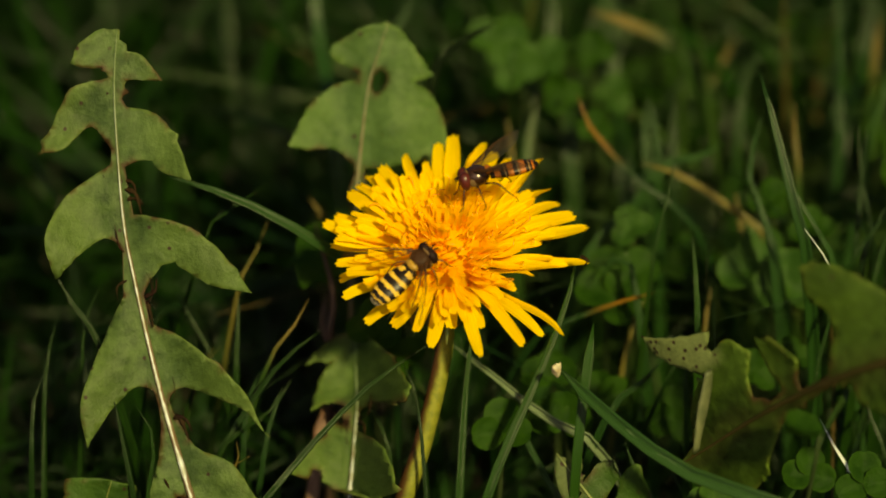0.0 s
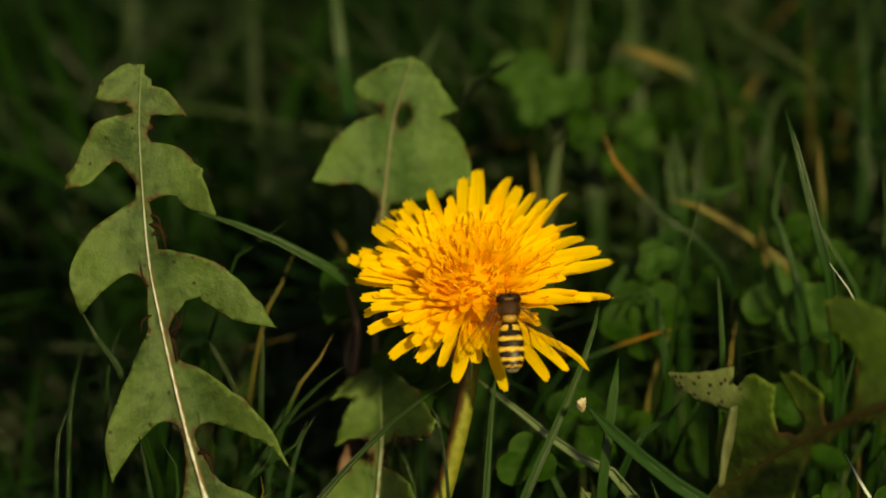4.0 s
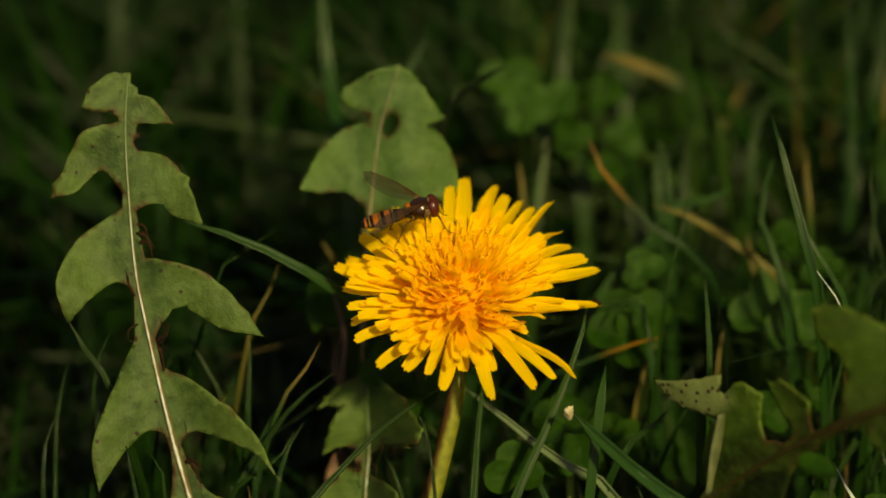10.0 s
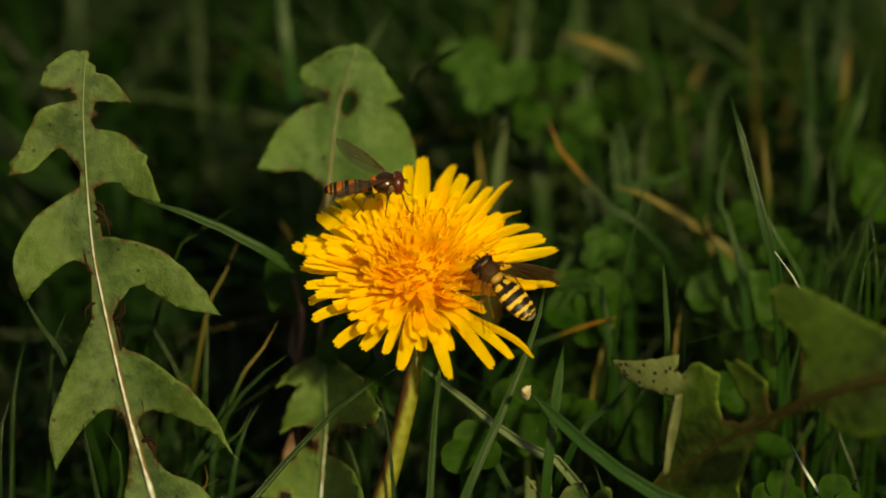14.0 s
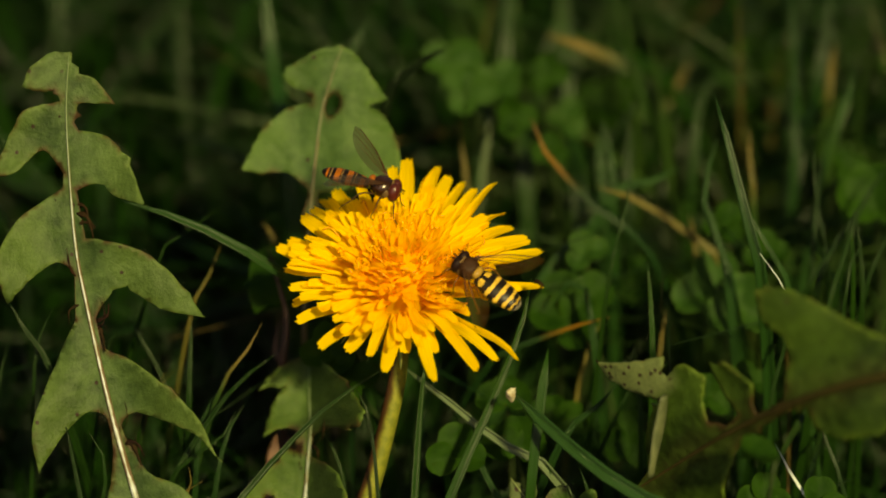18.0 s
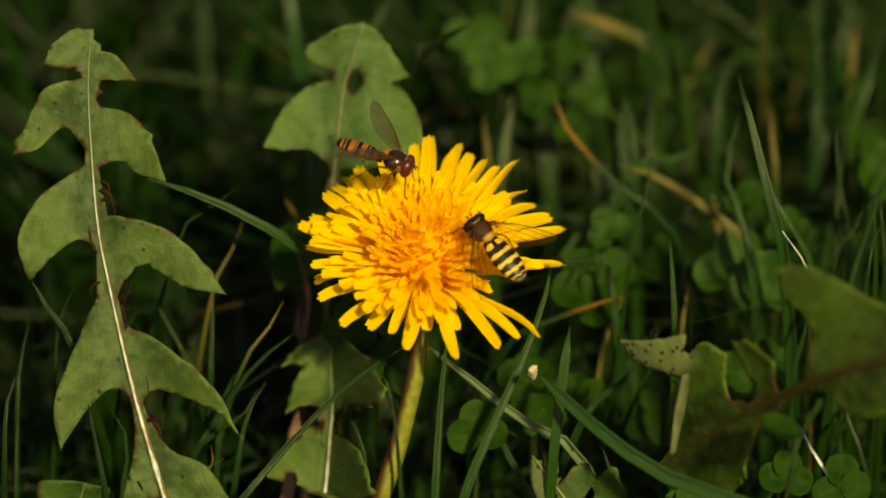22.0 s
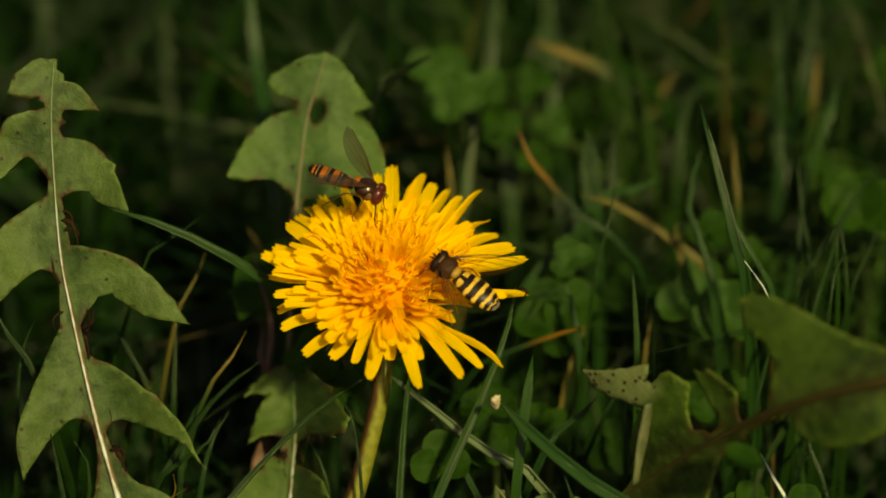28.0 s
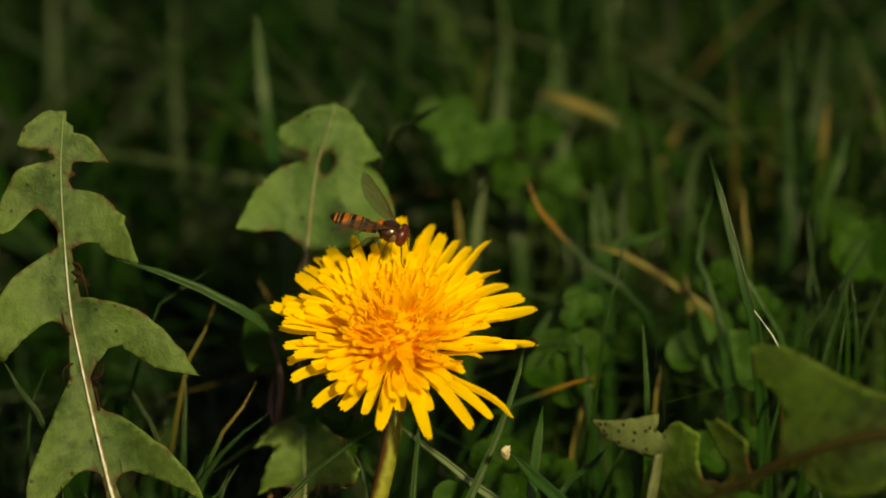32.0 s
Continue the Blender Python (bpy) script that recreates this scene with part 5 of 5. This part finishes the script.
def hoverfly(name, size, slim, stout, bands, mats, thorax, eye, label):
    """Body along +y, back up; measures in tenths of the body length."""
    u = size / 10
    fore, aft = (0.80, 5.7) if name == "banded_hoverfly" else (0.88, 5.4)
    root = empty(name, (0, 0, 0), label, "hoverfly")
    # abdomen, banded
    bm = bmesh.new()
    rows, sides = 44, 28
    rings = []
    for i in range(rows + 1):
        t = i / rows
        wide = slim * (0.62 + 0.38 * math.sin(min(1, t * 2.2) * math.pi / 2)) * (max(0.0, 1 - max(0, (t - 0.45) / 0.56) ** 2.4)) ** 0.5 + 0.02
        y = -0.1 - aft * t
        sag = -0.25 * t * t + 0.1
        rings.append([bm.verts.new((math.cos(k * 2 * math.pi / sides) * wide * u, y * u, (sag + math.sin(k * 2 * math.pi / sides) * wide * 0.55) * u)) for k in range(sides)])
    for i in range(rows):
        for k in range(sides):
            f = bm.faces.new((rings[i][k], rings[i + 1][k], rings[i + 1][(k + 1) % sides], rings[i][(k + 1) % sides]))
            f.material_index = bands((i + 0.5) / rows, math.cos((k + 0.5) * 2 * math.pi / sides))
    bm.faces.new(rings[0]), bm.faces.new(rings[-1][::-1])
    bmesh.ops.recalc_face_normals(bm, faces=bm.faces)
    part("abdomen", bm, mats, root, "banded abdomen")
    bm = bmesh.new()
    lump(bm, (0, 1.55 * fore * u, 0.32 * u), (stout * u, 1.66 * fore * u, stout * 0.93 * u), 18, 24)
    for v in bm.verts:
        # squared shoulders and a flattened back
        v.co.x *= 1 + 0.10 * math.sin(min(math.pi, max(0, (v.co.y / u / fore - 0.3) / 2.6 * math.pi)))
        v.co.z = min(v.co.z, (0.32 + stout * 0.80) * u + 0.15 * (v.co.z - (0.32 + stout * 0.80) * u))
    part("thorax", bm, thorax, root, "glossy thorax")
    for s in (-1, 1):
        bm = bmesh.new()
        lump(bm, (s * stout * 0.86 * u, 2.05 * fore * u, 0.15 * u), (0.26 * u, 0.62 * fore * u, 0.55 * u))
        part("thorax_flank", bm, DUST, root, "pale dusted patch on the thorax's side")
    bm = bmesh.new()
    lump(bm, (0, 0.05 * u, 0.78 * u), (0.85 * u, 0.46 * u, 0.42 * u))
    part("scutellum", bm, OCHRE if name == "banded_hoverfly" else AMBER, root)
    bm = bmesh.new()
    lump(bm, (0, 2.68 * fore * u, 0.34 * u), (1.14 * u, 0.20 * u, 1.10 * u))
    part("collar", bm, PALE, root, "pale rim behind the eyes")
    bm = bmesh.new()
    lump(bm, (0, 3.05 * fore * u, 0.10 * u), (0.92 * u, 0.66 * u, 1.02 * u))
    head = part("head", bm, FACE if name == "orange_hoverfly" else LEG, root, "face between the eyes")
    for s in (-1, 1):
        bm = bmesh.new()
        if name == "banded_hoverfly":
            lump(bm, (s * 0.52 * u, 2.98 * fore * u, 0.36 * u), (0.90 * u, 0.62 * u, 1.05 * u))
        else:
            lump(bm, (s * 0.56 * u, 3.08 * fore * u, 0.30 * u), (0.86 * u, 0.72 * u, 1.12 * u))
        part("eye", bm, eye, head, "dark red-brown compound eye")
        bm = bmesh.new()
        tube(bm, spline([Vector((s * 0.15, 3.5 * fore, 0.5)) * u, Vector((s * 0.22, 3.5 * fore + 0.45, 0.55)) * u, Vector((s * 0.3, 3.5 * fore + 0.75, 0.35)) * u], 6), lambda t: 0.11 * u * (1.2 - 0.7 * t), 6)
        part("antenna", bm, BLACK, head)
        # wing: a thin rounded membrane with veins
        bm = bmesh.new()
        n = 16
        lower, upper = [], []
        for i in range(n + 1):
            t = i / n
            front = 0.10 + 0.45 * math.sin(min(1, t * 1.1) * math.pi / 2)
            rear = 0.15 + 1.75 * math.sin(min(1, t ** 0.85) * math.pi) ** 0.8
            close = (1 - max(0, (t - 0.8) / 0.2) ** 2) ** 0.5
            z = 0.18 * math.sin(t * math.pi)
            upper.append(bm.verts.new((8.0 * t * u, front * close * u, z * u)))
            lower.append(bm.verts.new((8.0 * t * u, -rear * close * u, (z - 0.15) * u)))
        mid = [bm.verts.new((q.co + r.co) / 2 + Vector((0, 0, 0.06 * u))) for q, r in zip(upper, lower)]
        for row_a, row_b in ((upper, mid), (mid, lower)):
            for i in range(n):
                if (row_a[i + 1].co - row_b[i + 1].co).length > 1e-7:
                    bm.faces.new((row_a[i], row_a[i + 1], row_b[i + 1], row_b[i]))
        for v in bm.verts:
            v.co.x *= s
        bmesh.ops.recalc_face_normals(bm, faces=bm.faces)
        wing = part("wing", bm, WINGS[name], root, "clear brownish wing")
        wing.matrix_basis = Matrix.Translation((s * 0.8 * u, 1.7 * fore * u, 1.15 * u)) @ pose(0, 0, 0, 0, -s * WING_LIFT[name][s > 0], -s * WING_SWEEP[name][s > 0])
        for k, (a, b, c) in enumerate((((0, 0.1), (3.8, 0.5), (7.3, 0.3)), ((0, 0), (3.5, 0.2), (7.4, -0.25)), ((0.2, -0.05), (3.7, -0.35), (6.6, -0.85)), ((0.3, -0.1), (2.8, -0.75), (5.2, -1.25)))):
            bm = bmesh.new()
            tube(bm, spline([Vector((s * q[0], q[1], 0.10 + 0.12 * math.sin(q[0] / 7.4 * math.pi))) * u for q in (a, b, c)], 10), lambda t: (0.06 - 0.03 * t) * u * (1.5 if k == 0 else 0.8), 5)
            part("vein", bm, LEG, wing)
        for k, (y0, fy, fx, ty) in enumerate(((2.5, 3.1, 1.5, 3.8), (1.6, 1.5, 2.0, 1.2), (0.8, -0.6, 1.8, -2.4))):
            bm = bmesh.new()
            pts = [Vector((s * 0.6, y0, -0.5)), Vector((s * fx, fy, -0.35)), Vector((s * (fx + 0.35), (fy + ty) / 2, -1.5)), Vector((s * (fx + 0.55), ty, -2.2 - 0.2 * k)), Vector((s * (fx + 0.7), ty + 0.4, -2.4 - 0.2 * k))]
            tube(bm, spline([q * u for q in pts], 14), lambda t: (0.13 - 0.09 * t) * u, 6)
            part("leg", bm, LEG if name == "orange_hoverfly" else LEG_AMBER, root)
    return root


# sweep and lift of the left and of the right wing, in degrees
WING_SWEEP = {"orange_hoverfly": (44, 50), "banded_hoverfly": (50, 50)}
WING_LIFT = {"orange_hoverfly": (14, 2), "banded_hoverfly": (2, -4)}


def amber_bands(t, x):
    """Dark, with orange bands, each behind a thin pale line; the first one is broken in the middle."""
    if 0.10 <= t < 0.20 and abs(x) > 0.25:
        return 1
    for lo, hi, mat in ((0.30, 0.325, 2), (0.375, 0.485, 1), (0.56, 0.585, 2), (0.625, 0.735, 1), (0.80, 0.82, 2), (0.86, 0.92, 1)):
        if lo <= t < hi:
            return mat
    return 0


def yellow_bands(t, x):
    """Two oval spots, then four narrowing bands and a grey tip; the bands bow forwards at the sides."""
    if ((t - 0.15) / 0.06) ** 2 + ((abs(x) - 0.56) / 0.40) ** 2 < 1:
        return 1
    bow = 0.03 * abs(x)
    for lo, hi, mat in ((0.340, 0.420, 1), (0.558, 0.632, 1), (0.758, 0.814, 1), (0.902, 0.930, 1), (0.97, 1.1, 2)):
        if lo <= t + bow < hi:
            return mat
    return 0


fly_a = hoverfly("orange_hoverfly", 0.0134, 1.24, 1.28, amber_bands, [BLACK, AMBER, PALE], THORAX_A, EYE_A, "slender hoverfly with orange and black banded abdomen on the dandelion")
fly_b = hoverfly("banded_hoverfly", 0.0134, 1.42, 1.20, yellow_bands, [BLACK, YELLOW, GREY], THORAX_B, EYE_B, "broad hoverfly with yellow and black banded abdomen on the dandelion")


def motions():
    walk(fly_a, [
        (0, pose(0.0029, -0.0012, 0.0864, -11, 7, 99)), (0.5, pose(0.0043, 0.0067, 0.0837, 1, 7, 89)),
        (1, pose(0.0031, 0.0073, 0.0835, 13, 7, 79)), (1.5, pose(0.0032, 0.0095, 0.0832, 20, 7, 73)),
        (2, pose(0.0013, 0.0098, 0.0833, 12, 7, 80)), (2.1, pose(0.0024, 0.0116, 0.0841, 13, 7, 79)),
        (2.2, pose(0.0014, 0.0213, 0.0830, 2, 7, 89)), (2.3, pose(-0.0025, 0.0244, 0.0874, 2, 7, 89)),
        (2.4, pose(-0.0215, 0.0202, 0.0883, 2, 7, 89)), (2.5, pose(-0.0431, 0.0135, 0.0858, 8, 7, 83)),
        (2.7, pose(-0.0806, -0.0010, 0.0860, -10, 7, 98)), (3.5, pose(-0.0996, -0.0067, 0.0952, 10, -7, -81)),
        (4, pose(-0.0933, 0.0073, 0.0978, -3, -7, -93)), (4.3, pose(-0.0235, 0.0086, 0.0822, 14, -7, -79)),
        (4.5, pose(-0.0114, -0.0065, 0.0852, 26, -6, -65)), (5, pose(-0.0119, -0.0067, 0.0850, 28, -6, -64)),
        (5.5, pose(-0.0118, -0.0056, 0.0851, 23, -7, -69)), (6, pose(-0.0116, -0.0043, 0.0850, 29, -6, -62)),
        (6.5, pose(-0.0112, -0.0032, 0.0852, 26, -6, -66)), (7, pose(-0.0111, -0.0025, 0.0852, 26, -6, -66)),
        (7.5, pose(-0.0114, 0.0014, 0.0846, 21, -7, -71)), (8, pose(-0.0112, 0.0014, 0.0847, 20, -7, -72)),
        (8.5, pose(-0.0108, 0.0015, 0.0849, 14, -7, -78)), (9, pose(-0.0107, 0.0006, 0.0852, 15, -7, -78)),
        (10, pose(-0.0106, 0.0021, 0.0850, 9, -7, -82)), (11, pose(-0.0105, 0.0027, 0.0849, 9, -7, -83)),
        (12, pose(-0.0108, 0.0023, 0.0850, 6, -7, -85)), (13, pose(-0.0104, 0.0009, 0.0854, 6, -7, -85)),
        (14, pose(-0.0097, 0.0037, 0.0850, 2, -7, -88)), (17, pose(-0.0095, 0.0062, 0.0842, 0, -7, -90)),
        (18, pose(-0.0078, 0.0033, 0.0858, -13, -7, -101)), (19, pose(-0.0089, 0.0060, 0.0849, -19, -7, -107)),
        (20, pose(-0.0085, 0.0053, 0.0852, -19, -7, -106)), (21, pose(-0.0087, 0.0052, 0.0851, -15, -7, -103)),
        (22, pose(-0.0091, 0.0052, 0.0851, -16, -7, -103)), (23, pose(-0.0092, 0.0070, 0.0844, -16, -7, -104)),
        (24, pose(-0.0087, 0.0046, 0.0853, -15, -7, -103)), (27, pose(-0.0078, 0.0068, 0.0847, -19, -7, -107)),
        (28, pose(-0.0079, 0.0061, 0.0850, -17, -7, -105)), (29, pose(-0.0079, 0.0058, 0.0850, -19, -7, -106)),
        (29.5, pose(-0.0074, 0.0055, 0.0853, -21, -7, -108)), (30, pose(-0.0078, 0.0073, 0.0844, -12, -7, -100)),
        (30.3, pose(-0.0075, 0.0097, 0.0837, -4, -7, -93)), (31, pose(-0.0067, 0.0101, 0.0839, -8, -7, -97)),
        (32, pose(-0.0059, 0.0098, 0.0839, -13, -7, -101)),
    ])
    ahead = Matrix.Translation((0, 0.0006, 0))
    walk(fly_b, [(t, m @ ahead) for t, m in [
        (0, pose(-0.0087, -0.0119, 0.0767, 25, 21, -44)), (0.5, pose(-0.0086, -0.0121, 0.0767, 31, 15, -29)),
        (1, pose(-0.0089, -0.0112, 0.0773, 29, 17, -34)), (1.5, pose(-0.0083, -0.0115, 0.0772, 27, 19, -40)),
        (2, pose(-0.0087, -0.0117, 0.0769, 27, 19, -40)), (2.5, pose(-0.0092, -0.0114, 0.0770, 27, 19, -40)),
        (3.2, pose(-0.0049, -0.0128, 0.0767, 27, 19, -40)), (3.9, pose(0.0013, -0.0141, 0.0750, 36, 2, -3)),
        (4.5, pose(0.0059, -0.0127, 0.0744, 33, -11, 20)), (5, pose(0.0053, -0.0118, 0.0756, 35, -7, 14)),
        (5.5, pose(0.0062, -0.0103, 0.0763, 36, -2, 4)), (6, pose(0.0066, -0.0104, 0.0761, 36, -1, 3)),
        (6.5, pose(0.0054, -0.0102, 0.0767, 36, -3, 6)), (7, pose(0.0039, -0.0104, 0.0772, 32, -13, 25)),
        (7.5, pose(0.0042, -0.0087, 0.0783, 32, -12, 23)), (8, pose(0.0039, -0.0035, 0.0806, 28, -19, 38)),
        (8.1, pose(0.0043, 0.0045, 0.0866, 25, -21, 45)), (8.2, pose(0.0024, 0.0088, 0.0997, 27, -19, 40)),
        (8.3, pose(-0.0002, 0.0171, 0.1149, 29, -17, 34)), (9, pose(0.0120, 0.0431, 0.1311, 33, -12, 23)),
        (10.2, pose(0.0700, 0.0420, 0.1320, 24, -22, 46)), (10.4, pose(0.0571, 0.0574, 0.0978, 22, -23, 50)),
        (10.5, pose(0.0456, 0.0346, 0.0910, 20, -24, 54)), (10.6, pose(0.0500, 0.0070, 0.0798, 18, -25, 59)),
        (10.7, pose(0.0357, 0.0050, 0.0770, 20, -24, 55)), (10.8, pose(0.0239, 0.0003, 0.0737, 23, -22, 49)),
        (10.9, pose(0.0161, -0.0032, 0.0686, 23, -22, 48)), (11, pose(0.0100, -0.0066, 0.0760, 24, -21, 46)),
        (12, pose(0.0095, -0.0076, 0.0759, 26, -20, 41)), (13, pose(0.0086, -0.0083, 0.0759, 26, -20, 41)),
        (14, pose(0.0089, -0.0081, 0.0758, 27, -19, 39)), (17, pose(0.0089, -0.0086, 0.0756, 20, -24, 55)),
        (18, pose(0.0084, -0.0073, 0.0766, 23, -22, 49)), (19, pose(0.0075, -0.0076, 0.0772, 26, -20, 42)),
        (20, pose(0.0064, -0.0079, 0.0775, 22, -23, 50)), (21, pose(0.0069, -0.0075, 0.0774, 20, -24, 54)),
        (22, pose(0.0067, -0.0064, 0.0782, 28, -18, 37)), (23, pose(0.0068, -0.0061, 0.0782, 27, -19, 39)),
        (24, pose(0.0066, -0.0067, 0.0782, 26, -20, 42)), (27, pose(0.0068, -0.0074, 0.0775, 19, -25, 57)),
        (28, pose(0.0075, -0.0067, 0.0775, 23, -22, 48)), (29, pose(0.0075, -0.0067, 0.0775, 26, -20, 41)),
        (29.5, pose(0.0083, -0.0051, 0.0780, 30, -15, 30)), (30, pose(0.0079, -0.0060, 0.0778, 30, -16, 31)),
        (30.1, pose(0.0131, 0.0028, 0.0823, 35, 7, -12)), (30.2, pose(0.0373, 0.0202, 0.0985, 23, 22, -48)),
        (30.3, pose(0.0718, 0.0396, 0.1089, 24, 22, -46)), (31, pose(0.0964, 0.0611, 0.1222, 24, 22, -46)),
        (32, pose(0.1016, 0.0628, 0.1245, 24, 22, -46)),
    ]])


motions()
